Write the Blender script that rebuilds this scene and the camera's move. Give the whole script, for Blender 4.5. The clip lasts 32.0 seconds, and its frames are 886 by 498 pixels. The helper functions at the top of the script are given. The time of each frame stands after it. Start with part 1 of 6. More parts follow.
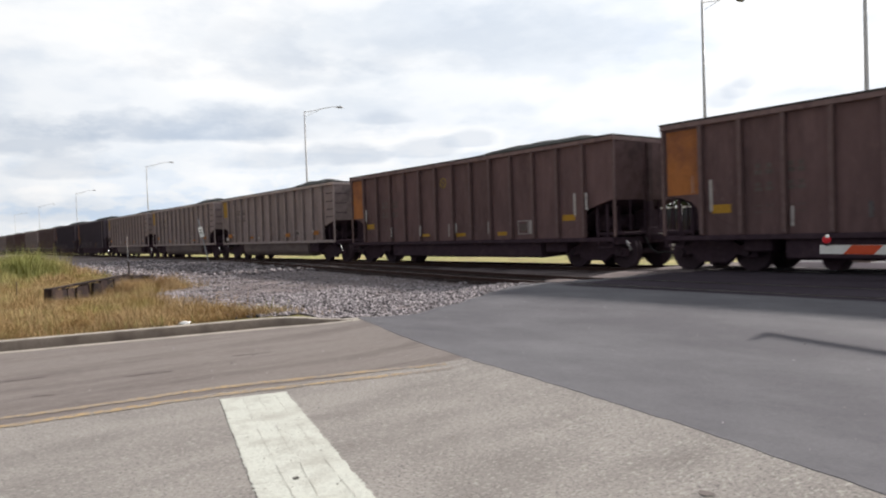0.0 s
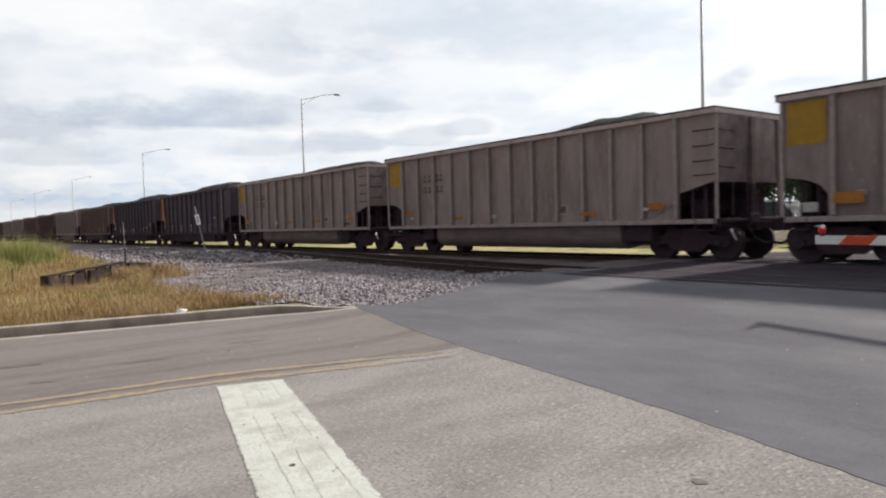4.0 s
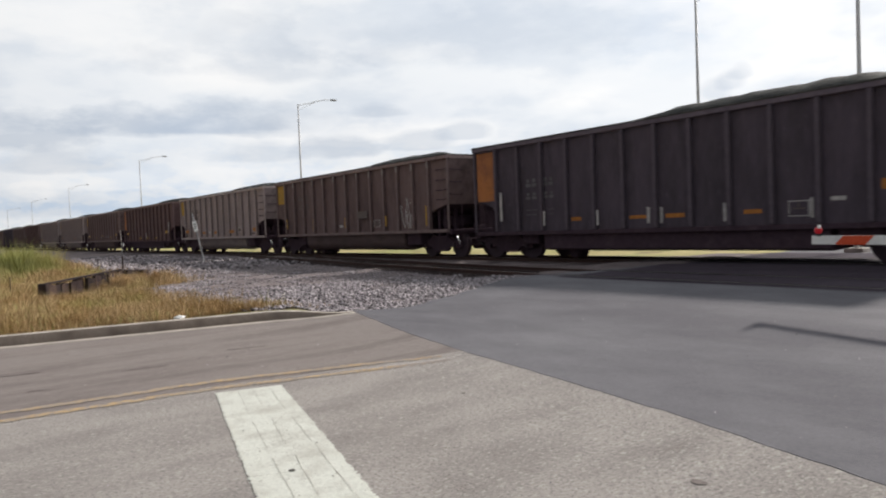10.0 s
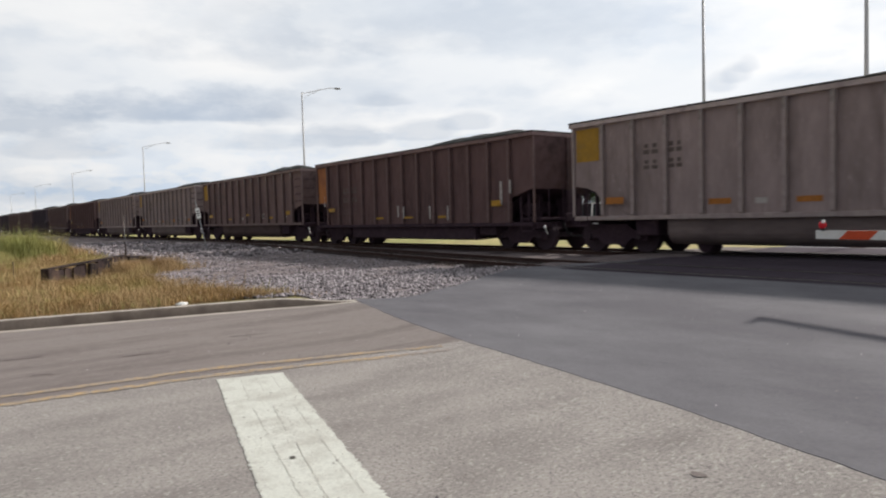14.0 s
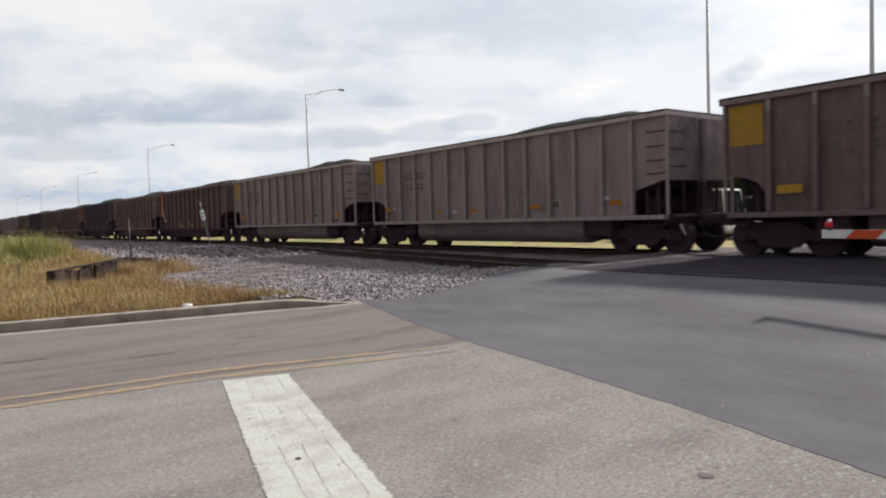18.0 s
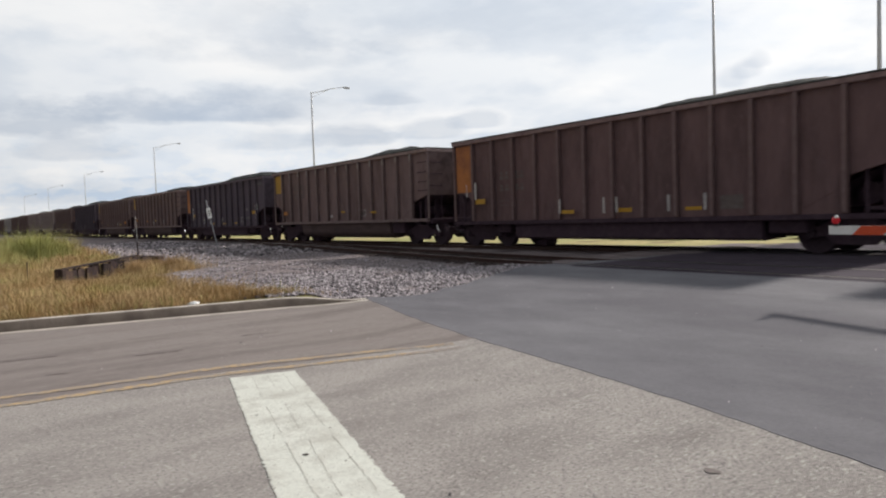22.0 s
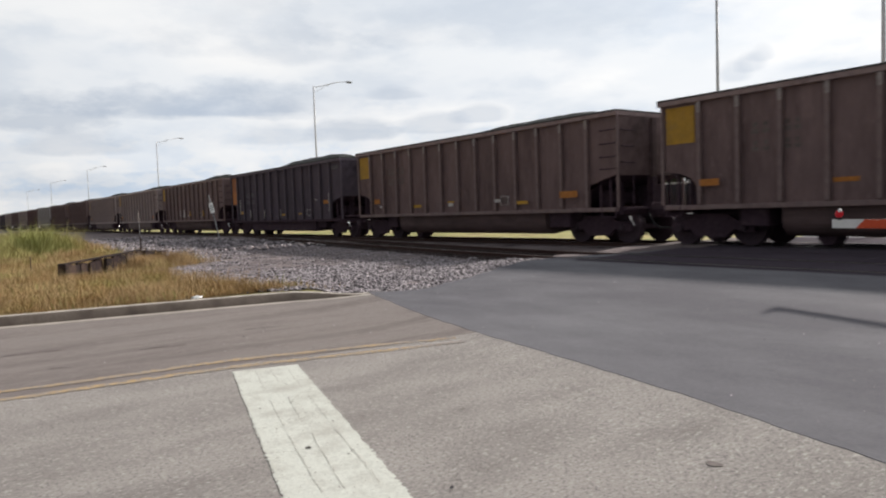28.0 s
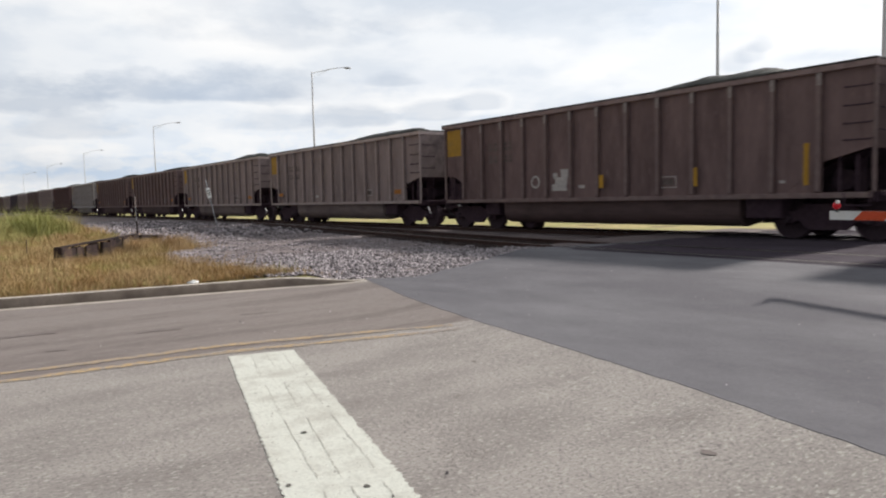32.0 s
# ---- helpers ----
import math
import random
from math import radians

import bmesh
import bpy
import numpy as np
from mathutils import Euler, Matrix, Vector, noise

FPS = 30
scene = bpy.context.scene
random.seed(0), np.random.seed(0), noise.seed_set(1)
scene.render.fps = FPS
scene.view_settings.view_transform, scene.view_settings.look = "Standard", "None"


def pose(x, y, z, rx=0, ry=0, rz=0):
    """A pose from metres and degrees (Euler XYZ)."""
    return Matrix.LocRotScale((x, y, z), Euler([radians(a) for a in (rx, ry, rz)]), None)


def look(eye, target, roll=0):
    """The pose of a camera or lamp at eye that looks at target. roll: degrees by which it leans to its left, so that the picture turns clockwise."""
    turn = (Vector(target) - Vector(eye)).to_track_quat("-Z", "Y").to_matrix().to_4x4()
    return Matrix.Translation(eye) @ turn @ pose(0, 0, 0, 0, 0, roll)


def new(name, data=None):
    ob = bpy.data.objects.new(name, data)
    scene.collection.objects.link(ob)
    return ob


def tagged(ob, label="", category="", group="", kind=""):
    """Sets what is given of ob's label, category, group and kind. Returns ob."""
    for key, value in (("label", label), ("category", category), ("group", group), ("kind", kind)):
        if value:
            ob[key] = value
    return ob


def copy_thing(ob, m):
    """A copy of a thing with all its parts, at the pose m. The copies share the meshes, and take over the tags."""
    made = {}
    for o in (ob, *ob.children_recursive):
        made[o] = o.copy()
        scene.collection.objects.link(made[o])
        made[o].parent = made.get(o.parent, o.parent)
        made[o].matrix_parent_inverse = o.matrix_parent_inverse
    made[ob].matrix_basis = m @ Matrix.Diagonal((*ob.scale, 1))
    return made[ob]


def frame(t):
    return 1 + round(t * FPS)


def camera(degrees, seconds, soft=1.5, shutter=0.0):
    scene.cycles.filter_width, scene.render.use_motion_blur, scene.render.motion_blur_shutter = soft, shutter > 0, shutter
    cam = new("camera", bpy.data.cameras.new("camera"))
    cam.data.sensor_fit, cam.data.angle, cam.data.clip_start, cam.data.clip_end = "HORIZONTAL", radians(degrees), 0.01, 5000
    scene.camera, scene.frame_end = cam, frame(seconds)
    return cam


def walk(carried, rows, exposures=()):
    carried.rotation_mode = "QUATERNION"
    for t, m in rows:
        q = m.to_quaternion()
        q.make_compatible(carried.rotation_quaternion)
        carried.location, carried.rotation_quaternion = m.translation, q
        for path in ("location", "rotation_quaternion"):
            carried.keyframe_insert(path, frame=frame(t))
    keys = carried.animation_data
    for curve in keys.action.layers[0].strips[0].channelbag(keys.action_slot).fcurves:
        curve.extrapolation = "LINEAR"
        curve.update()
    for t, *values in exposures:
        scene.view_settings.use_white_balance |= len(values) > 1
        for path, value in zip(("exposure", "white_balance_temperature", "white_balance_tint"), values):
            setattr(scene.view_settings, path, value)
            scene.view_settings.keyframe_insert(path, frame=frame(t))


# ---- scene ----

# ---------------------------------------------------------------- camera
EYE = 1.55
RAIL = 0.38                     # top of the train's rails


def aim(pan, tilt, roll, x, y, z):
    p, q = radians(pan), radians(tilt)
    eye = Vector((x, y, EYE + z))
    way = Vector((math.sin(p) * math.cos(q), math.cos(p) * math.cos(q), math.sin(q)))
    return look(eye, eye + way * 10, -roll)


# seconds, pan, tilt, roll in degrees, offset in metres
HELD = (
    (0, -52.908, -1.264, 1.950, -0.02, 0.003, -0.005),
    (0.5, -52.894, -1.341, 1.998, -0.02, 0.004, -0.005),
    (1, -52.854, -1.449, 1.970, -0.02, 0.005, -0.005),
    (1.5, -52.805, -1.579, 1.961, -0.02, 0.005, -0.005),
    (2, -52.758, -1.717, 1.934, -0.02, 0.005, -0.005),
    (2.5, -52.731, -1.839, 1.836, -0.02, 0.005, -0.004),
    (3, -52.723, -1.966, 1.716, -0.02, 0.005, -0.003),
    (3.5, -52.699, -2.101, 1.647, -0.01, 0.004, -0.002),
    (5.5, -52.653, -2.425, 1.927, -0.01, 0.002, -0.002),
    (6, -52.635, -2.395, 2.004, -0.01, 0.001, -0.000),
    (6.5, -52.613, -2.320, 1.952, -0.00, -0.001, 0.000),
    (7, -52.596, -2.216, 1.928, -0.00, -0.001, 0.001),
    (7.5, -52.585, -2.106, 1.987, 0.00, -0.002, 0.001),
    (8, -52.577, -1.993, 2.038, 0.00, -0.002, 0.000),
    (8.5, -52.573, -1.905, 2.070, 0.00, -0.003, -0.000),
    (9, -52.564, -1.869, 2.155, 0.00, -0.003, -0.002),
    (9.5, -52.540, -1.866, 2.260, -0.00, -0.002, -0.004),
    (10, -52.510, -1.870, 2.280, -0.00, -0.002, -0.005),
    (10.5, -52.488, -1.913, 2.241, -0.00, -0.003, -0.007),
    (11, -52.493, -2.004, 2.157, -0.00, -0.004, -0.008),
    (11.5, -52.523, -2.106, 2.051, -0.00, -0.004, -0.010),
    (12, -52.575, -2.208, 2.050, -0.01, -0.003, -0.011),
    (12.5, -52.626, -2.322, 2.066, -0.01, -0.003, -0.010),
    (13, -52.653, -2.447, 1.910, -0.01, -0.003, -0.010),
    (13.5, -52.679, -2.568, 1.665, -0.01, -0.001, -0.010),
    (14, -52.733, -2.663, 1.562, -0.01, 0.002, -0.010),
    (14.5, -52.830, -2.726, 1.658, -0.02, 0.003, -0.010),
    (16.5, -53.059, -3.007, 1.916, -0.02, 0.004, -0.010),
    (17, -53.052, -2.922, 1.998, -0.02, 0.004, -0.011),
    (17.5, -53.058, -2.745, 1.903, -0.02, 0.005, -0.011),
    (18, -53.088, -2.582, 1.781, -0.02, 0.004, -0.012),
    (18.5, -53.142, -2.538, 1.850, -0.02, 0.001, -0.012),
    (19, -53.194, -2.538, 1.954, -0.02, -0.001, -0.013),
    (19.5, -53.248, -2.525, 1.970, -0.02, -0.003, -0.015),
    (20, -53.346, -2.561, 2.010, -0.02, -0.004, -0.015),
    (20.5, -53.443, -2.646, 2.041, -0.01, -0.005, -0.015),
    (21, -53.492, -2.715, 2.007, -0.01, -0.007, -0.016),
    (21.5, -53.521, -2.752, 1.966, -0.01, -0.008, -0.016),
    (22, -53.548, -2.763, 1.953, -0.01, -0.008, -0.016),
    (22.5, -53.572, -2.778, 2.010, -0.01, -0.008, -0.016),
    (23, -53.612, -2.806, 2.094, -0.01, -0.009, -0.016),
    (23.5, -53.671, -2.823, 2.126, -0.01, -0.009, -0.016),
    (24, -53.724, -2.825, 2.163, -0.01, -0.010, -0.016),
    (24.5, -53.763, -2.847, 2.140, -0.01, -0.010, -0.018),
    (25, -53.787, -2.906, 2.065, -0.01, -0.010, -0.019),
    (25.5, -53.787, -2.990, 2.067, -0.01, -0.009, -0.020),
    (27.5, -53.783, -3.124, 2.179, -0.01, -0.008, -0.022),
    (28, -53.771, -3.196, 2.009, -0.01, -0.006, -0.024),
    (28.5, -53.729, -3.299, 1.778, -0.01, -0.006, -0.026),
    (29, -53.661, -3.454, 1.646, -0.01, -0.004, -0.028),
    (29.5, -53.621, -3.643, 1.716, -0.01, -0.003, -0.029),
    (30, -53.606, -3.833, 1.697, -0.02, -0.002, -0.030),
    (30.5, -53.586, -4.012, 1.498, -0.02, -0.002, -0.031),
    (31, -53.578, -4.139, 1.366, -0.02, -0.002, -0.031),
    (31.5, -53.572, -4.188, 1.346, -0.02, -0.002, -0.032),
    (32, -53.559, -4.200, 1.357, -0.02, -0.002, -0.032),
)
cam = camera(64.65, 32.0, soft=2.1, shutter=0.25)
walk(cam, [(t, aim(*r)) for t, *r in HELD], [(0, -0.08), (3, -0.12), (6, -0.16), (9.5, -0.22), (13, -0.24), (19, -0.26), (23, -0.26), (28, -0.24), (32, -0.16)])

# ---------------------------------------------------------------- sky and sun
SUN_EL, SUN_AZ = 32.5, 1.0      # azimuth in degrees from +y towards +x
sun = new("sun", bpy.data.lights.new("sun", "SUN"))
sun.data.energy, sun.data.angle, sun.data.color = 5.0, radians(3.8), (1.0, 0.935, 0.865)
sd = Vector((math.sin(radians(SUN_AZ)) * math.cos(radians(SUN_EL)), math.cos(radians(SUN_AZ)) * math.cos(radians(SUN_EL)), math.sin(radians(SUN_EL))))
sun.matrix_world = look(sd * 200, (0, 0, 0))


def make_world():
    w = bpy.data.worlds.new("sky")
    scene.world = w
    w.use_nodes = True
    nt = w.node_tree
    nt.nodes.clear()
    N, L = nt.nodes.new, nt.links.new
    out, bg = N("ShaderNodeOutputWorld"), N("ShaderNodeBackground")
    sky = N("ShaderNodeTexSky")
    sky.sky_type, sky.sun_disc = "NISHITA", False
    sky.sun_elevation, sky.sun_rotation = radians(SUN_EL), radians(SUN_AZ)
    sky.air_density, sky.dust_density = 1.0, 2.0
    tc, sep = N("ShaderNodeTexCoord"), N("ShaderNodeSeparateXYZ")
    L(tc.outputs["Generated"], sep.inputs[0])

    def m(op, a, b=None, clamp=False):
        n = N("ShaderNodeMath")
        n.operation, n.use_clamp = op, clamp
        for i, v in enumerate((a, b)):
            if v is None:
                continue
            if isinstance(v, (int, float)):
                n.inputs[i].default_value = v
            else:
                L(v, n.inputs[i])
        return n.outputs[0]

    up = m("MAXIMUM", sep.outputs[2], 0.0)
    den = m("ADD", up, 0.14)
    comb = N("ShaderNodeCombineXYZ")
    L(m("DIVIDE", sep.outputs[0], den), comb.inputs[0])
    L(m("DIVIDE", sep.outputs[1], den), comb.inputs[1])

    def fbm(scale, detail, rough, off, dist=0.3):
        mp = N("ShaderNodeMapping")
        mp.inputs["Location"].default_value = off
        L(comb.outputs[0], mp.inputs[0])
        n = N("ShaderNodeTexNoise")
        n.inputs["Scale"].default_value, n.inputs["Detail"].default_value = scale, detail
        n.inputs["Roughness"].default_value, n.inputs["Distortion"].default_value = rough, dist
        L(mp.outputs[0], n.inputs[0])
        return n.outputs[0]

    def dirn(scale, detail, rough, off):
        mp = N("ShaderNodeMapping")
        mp.inputs["Location"].default_value, mp.inputs["Scale"].default_value = off, (1, 1, 2.6)
        L(tc.outputs["Generated"], mp.inputs[0])
        n = N("ShaderNodeTexNoise")
        n.inputs["Scale"].default_value, n.inputs["Detail"].default_value, n.inputs["Roughness"].default_value = scale, detail, rough
        L(mp.outputs[0], n.inputs[0])
        return n.outputs[0]

    def ramp(v, stops):
        r = N("ShaderNodeValToRGB")
        r.color_ramp.interpolation = "EASE"
        while len(r.color_ramp.elements) < len(stops):
            r.color_ramp.elements.new(0.5)
        for e, (p, c) in zip(r.color_ramp.elements, stops):
            e.position, e.color = p, (*c, 1)
        L(v, r.inputs[0])
        return r.outputs[0]

    def mix(fac, a, b):
        n = N("ShaderNodeMix")
        n.data_type = "RGBA"
        for s, v in ((n.inputs[0], fac), (n.inputs[6], a), (n.inputs[7], b)):
            if isinstance(v, tuple):
                s.default_value = (*v, 1)
            elif isinstance(v, (int, float)):
                s.default_value = v
            else:
                L(v, s)
        return n.outputs[2]

    # blue sky between two decks of broken cloud
    blue = N("ShaderNodeVectorMath")
    blue.operation = "SCALE"
    L(sky.outputs[0], blue.inputs[0])
    blue.inputs[3].default_value = 0.12
    big = fbm(0.6, 5, 0.5, (3.1, 0.4, 0))
    bases = ramp(fbm(0.8, 6, 0.52, (7.3, 2.2, 0), 0.0), [(0.34, (1.01, 1.01, 1.01)), (0.48, (0.91, 0.935, 0.965)), (0.68, (0.83, 0.87, 0.925))])
    puffs = ramp(dirn(5.0, 6, 0.55, (1.7, 5.2, 0)), [(0.40, (0.91, 0.94, 0.98)), (0.58, (1.06, 1.06, 1.06))])
    deck = N("ShaderNodeMix")
    deck.data_type, deck.blend_type = "RGBA", "MULTIPLY"
    deck.inputs[0].default_value = 1.0
    L(bases, deck.inputs[6])
    L(puffs, deck.inputs[7])
    cover = ramp(big, [(0.20, (0, 0, 0)), (0.40, (1, 1, 1))])
    low = m("SUBTRACT", 1.0, m("MULTIPLY", up, 7.0, True), True)
    col = mix(cover, blue.outputs[0], deck.outputs[2])
    # flat-bottomed grey clouds under the deck: azimuth, elevation, half width, half height in degrees, depth of grey
    warp = dirn(7.5, 8, 0.6, (4.4, 9.1, 0))
    grey, white = (0.50, 0.58, 0.70), (1.07, 1.07, 1.07)
    for az, el, hw, hh, deep, tone, *rag in ((-80.0, 15.0, 9.0, 2.6, 0.7, white), (-63.0, 7.3, 6.0, 0.7, 0.8, white), (-52.0, 6.9, 5.0, 0.7, 0.8, white), (-26.0, 12.0, 6.0, 3.6, 0.9, white), (-77.0, 4.0, 4.0, 0.6, 0.8, white),
                                       (-71.5, 8.15, 6.8, 0.9, 0.62, grey), (-71.3, 7.95, 3.6, 0.55, 0.5, (0.46, 0.56, 0.71), 3.0, 0.25), (-66.5, 8.2, 1.6, 0.4, 0.35, grey, 4.0, 0.3), (-83.3, 7.2, 3.2, 1.0, 0.6, grey), (-80.4, 5.3, 2.6, 0.6, 0.5, grey), (-61.1, 6.15, 2.3, 0.6, 0.6, grey), (-57.2, 9.2, 1.5, 0.4, 0.4, grey),
                                       (-54.1, 6.55, 1.9, 0.45, 0.45, grey), (-50.3, 7.2, 1.5, 0.4, 0.4, grey), (-30.9, 9.0, 0.8, 0.5, 0.32, grey), (-29.9, 9.6, 0.7, 0.5, 0.3, grey), (-29.2, 10.3, 0.6, 0.45, 0.3, grey), (-49.7, 14.0, 10.0, 1.6, 0.28, grey), (-67.9, 12.7, 6.0, 1.3, 0.32, grey),
                                       (-81.0, 2.1, 4.0, 0.5, 0.6, grey), (-67.6, 5.9, 3.2, 0.5, 0.35, grey), (60.0, 20.0, 12.0, 3.0, 0.5, grey), (150.0, 15.0, 14.0, 3.0, 0.5, grey), (-140.0, 18.0, 14.0, 3.0, 0.5, grey)):
        c = Vector((math.sin(radians(az)) * math.cos(radians(el)), math.cos(radians(az)) * math.cos(radians(el)), math.sin(radians(el))))
        sid = Vector((math.cos(radians(az)), -math.sin(radians(az)), 0))
        upv = c.cross(sid)
        d1, d2 = N("ShaderNodeVectorMath"), N("ShaderNodeVectorMath")
        d1.operation = d2.operation = "DOT_PRODUCT"
        L(tc.outputs["Generated"], d1.inputs[0])
        L(tc.outputs["Generated"], d2.inputs[0])
        d1.inputs[1].default_value = sid
        d2.inputs[1].default_value = -upv if upv.z < 0 else upv
        facing = N("ShaderNodeVectorMath")
        facing.operation = "DOT_PRODUCT"
        L(tc.outputs["Generated"], facing.inputs[0])
        facing.inputs[1].default_value = c
        a = m("DIVIDE", d1.outputs["Value"], math.sin(radians(hw)))
        # a level base, a soft top
        b = m("ADD", m("DIVIDE", m("MAXIMUM", d2.outputs["Value"], 0.0), math.sin(radians(hh * 1.9))), m("DIVIDE", m("MINIMUM", d2.outputs["Value"], 0.0), math.sin(radians(hh * (rag[1] if rag else 0.5)))))
        r2 = m("ADD", m("MULTIPLY", a, a), m("MULTIPLY", b, b))
        r2 = m("ADD", r2, m("MULTIPLY", m("SUBTRACT", warp, 0.5), rag[0] if rag else 10.0))
        blob = m("MULTIPLY", m("SUBTRACT", 1.0, m("MULTIPLY", r2, 0.42), True), m("GREATER_THAN", facing.outputs["Value"], 0.5))
        col = mix(m("MULTIPLY", blob, deep), col, tone)
    # small cumulus and blue gaps towards the horizon
    rim = ramp(dirn(11.0, 7, 0.58, (2.2, 1.1, 0.5)), [(0.40, (0.60, 0.74, 0.92)), (0.50, (0.88, 0.92, 0.97)), (0.60, (1.05, 1.04, 1.03))])
    col = mix(m("MULTIPLY", low, 0.75), col, rim)
    # cloud is brighter towards the sun
    near = N("ShaderNodeVectorMath")
    near.operation = "DOT_PRODUCT"
    L(tc.outputs["Generated"], near.inputs[0])
    near.inputs[1].default_value = sd
    span = N("ShaderNodeMapRange")
    span.interpolation_type = "SMOOTHSTEP"
    L(near.outputs["Value"], span.inputs[0])
    span.inputs[1].default_value, span.inputs[2].default_value, span.inputs[3].default_value, span.inputs[4].default_value = -0.75, 0.35, 0.38, 1.04
    # the unseen sky overhead is dimmed, to weaken the skylight in the shade
    top = N("ShaderNodeMapRange")
    top.interpolation_type = "SMOOTHSTEP"
    L(up, top.inputs[0])
    top.inputs[1].default_value, top.inputs[2].default_value, top.inputs[3].default_value, top.inputs[4].default_value = 0.34, 0.70, 1.0, 0.5
    glare = m("MULTIPLY", m("MULTIPLY", m("SUBTRACT", near.outputs["Value"], 0.5), 2.5, True), 0.13)
    gain = m("MULTIPLY", m("ADD", span.outputs[0], glare), top.outputs[0])
    lit = N("ShaderNodeVectorMath")
    lit.operation = "SCALE"
    L(col, lit.inputs[0])
    L(gain, lit.inputs[3])
    col = lit.outputs[0]
    L(col, bg.inputs[0])
    bg.inputs[1].default_value = 1.0
    L(bg.outputs[0], out.inputs[0])


make_world()

# ---------------------------------------------------------------- materials


def material(name, col, rough=0.8, metal=0.0, var=0.25, scale=6.0, bump=0.3, bump_scale=60.0, second=None, second_at=(0.5, 0.7),
             second_scale=1.5, stretch=(1, 1, 1), rand=0.0, emit=None, island=False, third=None, third_at=(0.6, 0.75), third_scale=20.0, spec=0.3, pits=None, pits_at=(0.62, 0.70), pits_scale=40.0):
    """A procedural surface: base colour, fine grain, large stains in a second colour, specks in a third, relief."""
    mt = bpy.data.materials.new(name)
    mt.use_nodes = True
    nt = mt.node_tree
    bs = nt.nodes["Principled BSDF"]
    N, L = nt.nodes.new, nt.links.new
    tc, mp = N("ShaderNodeTexCoord"), N("ShaderNodeMapping")
    mp.inputs["Scale"].default_value = stretch
    L(tc.outputs["Object"], mp.inputs[0])

    def noi(s, d=5, r=0.6):
        n = N("ShaderNodeTexNoise")
        n.inputs["Scale"].default_value, n.inputs["Detail"].default_value, n.inputs["Roughness"].default_value = s, d, r
        L(mp.outputs[0], n.inputs[0])
        return n.outputs[0]

    def rng(v, a, b, lo=0.0, hi=1.0):
        n = N("ShaderNodeMapRange")
        n.inputs[1].default_value, n.inputs[2].default_value, n.inputs[3].default_value, n.inputs[4].default_value = a, b, lo, hi
        L(v, n.inputs[0])
        return n.outputs[0]

    def mixc(f, a, b, mode="MIX"):
        n = N("ShaderNodeMix")
        n.data_type, n.blend_type = "RGBA", mode
        for s, v in ((n.inputs[0], f), (n.inputs[6], a), (n.inputs[7], b)):
            if isinstance(v, tuple):
                s.default_value = (*v, 1)
            elif isinstance(v, (int, float)):
                s.default_value = v
            else:
                L(v, s)
        return n.outputs[2]

    c = tuple(col)
    if second:
        c = mixc(rng(noi(second_scale, 6, 0.65), *second_at), c, tuple(second))
    if third:
        c = mixc(rng(noi(third_scale, 3, 0.7), *third_at), c, tuple(third))
    if pits:
        pn = N("ShaderNodeTexNoise")
        pn.inputs["Scale"].default_value, pn.inputs["Detail"].default_value, pn.inputs["Roughness"].default_value = pits_scale, 2, 0.55
        L(tc.outputs["Object"], pn.inputs[0])
        c = mixc(rng(pn.outputs[0], *pits_at), c, tuple(pits))
    g = rng(noi(scale, 6, 0.7), 0.3, 0.7, 1 - var, 1 + var)
    gc = N("ShaderNodeCombineXYZ")
    for i in range(3):
        L(g, gc.inputs[i])
    c = mixc(1.0, c, gc.outputs[0], "MULTIPLY")
    if rand or island:
        if island:
            src = N("ShaderNodeNewGeometry").outputs["Random Per Island"]
        else:
            src = N("ShaderNodeObjectInfo").outputs["Random"]
        k = rng(src, 0, 1, 1 - (rand or 0.3), 1 + (rand or 0.3))
        kc = N("ShaderNodeCombineXYZ")
        for i in range(3):
            L(k, kc.inputs[i])
        c = mixc(1.0, c, kc.outputs[0], "MULTIPLY")
    L(c, bs.inputs["Base Color"])
    bs.inputs["Metallic"].default_value = metal
    bs.inputs["Specular IOR Level"].default_value = spec
    L(rng(noi(scale * 0.7, 4), 0.3, 0.7, max(0.05, rough - 0.1), min(1, rough + 0.1)), bs.inputs["Roughness"])
    if bump:
        b = N("ShaderNodeBump")
        b.inputs["Strength"].default_value, b.inputs["Distance"].default_value = bump, 0.01
        L(noi(bump_scale, 4, 0.7), b.inputs["Height"])
        L(b.outputs[0], bs.inputs["Normal"])
    if emit:
        bs.inputs["Emission Color"].default_value, bs.inputs["Emission Strength"].default_value = (*emit[:3], 1), emit[3]
    return mt


M = {}
M["old_road"] = material("worn chip-seal", (0.362, 0.332, 0.311), 0.92, var=0.26, scale=34, bump=0.7, bump_scale=90, second=(0.262, 0.236, 0.222), second_at=(0.42, 0.64), second_scale=0.8, stretch=(1.9, 0.7, 1), third=(0.46, 0.44, 0.405), third_at=(0.54, 0.66), third_scale=24, pits=(0.205, 0.186, 0.180), pits_at=(0.54, 0.68), pits_scale=42)
M["old_road_dark"] = material("worn brownish chip-seal", (0.25, 0.217, 0.203), 0.92, var=0.18, scale=20, bump=0.6, bump_scale=110, second=(0.178, 0.148, 0.14), second_at=(0.46, 0.66), second_scale=0.7, stretch=(2.6, 0.35, 1), third=(0.31, 0.28, 0.26), third_at=(0.58, 0.74), third_scale=9, pits=(0.15, 0.13, 0.125), pits_at=(0.64, 0.72), pits_scale=26)
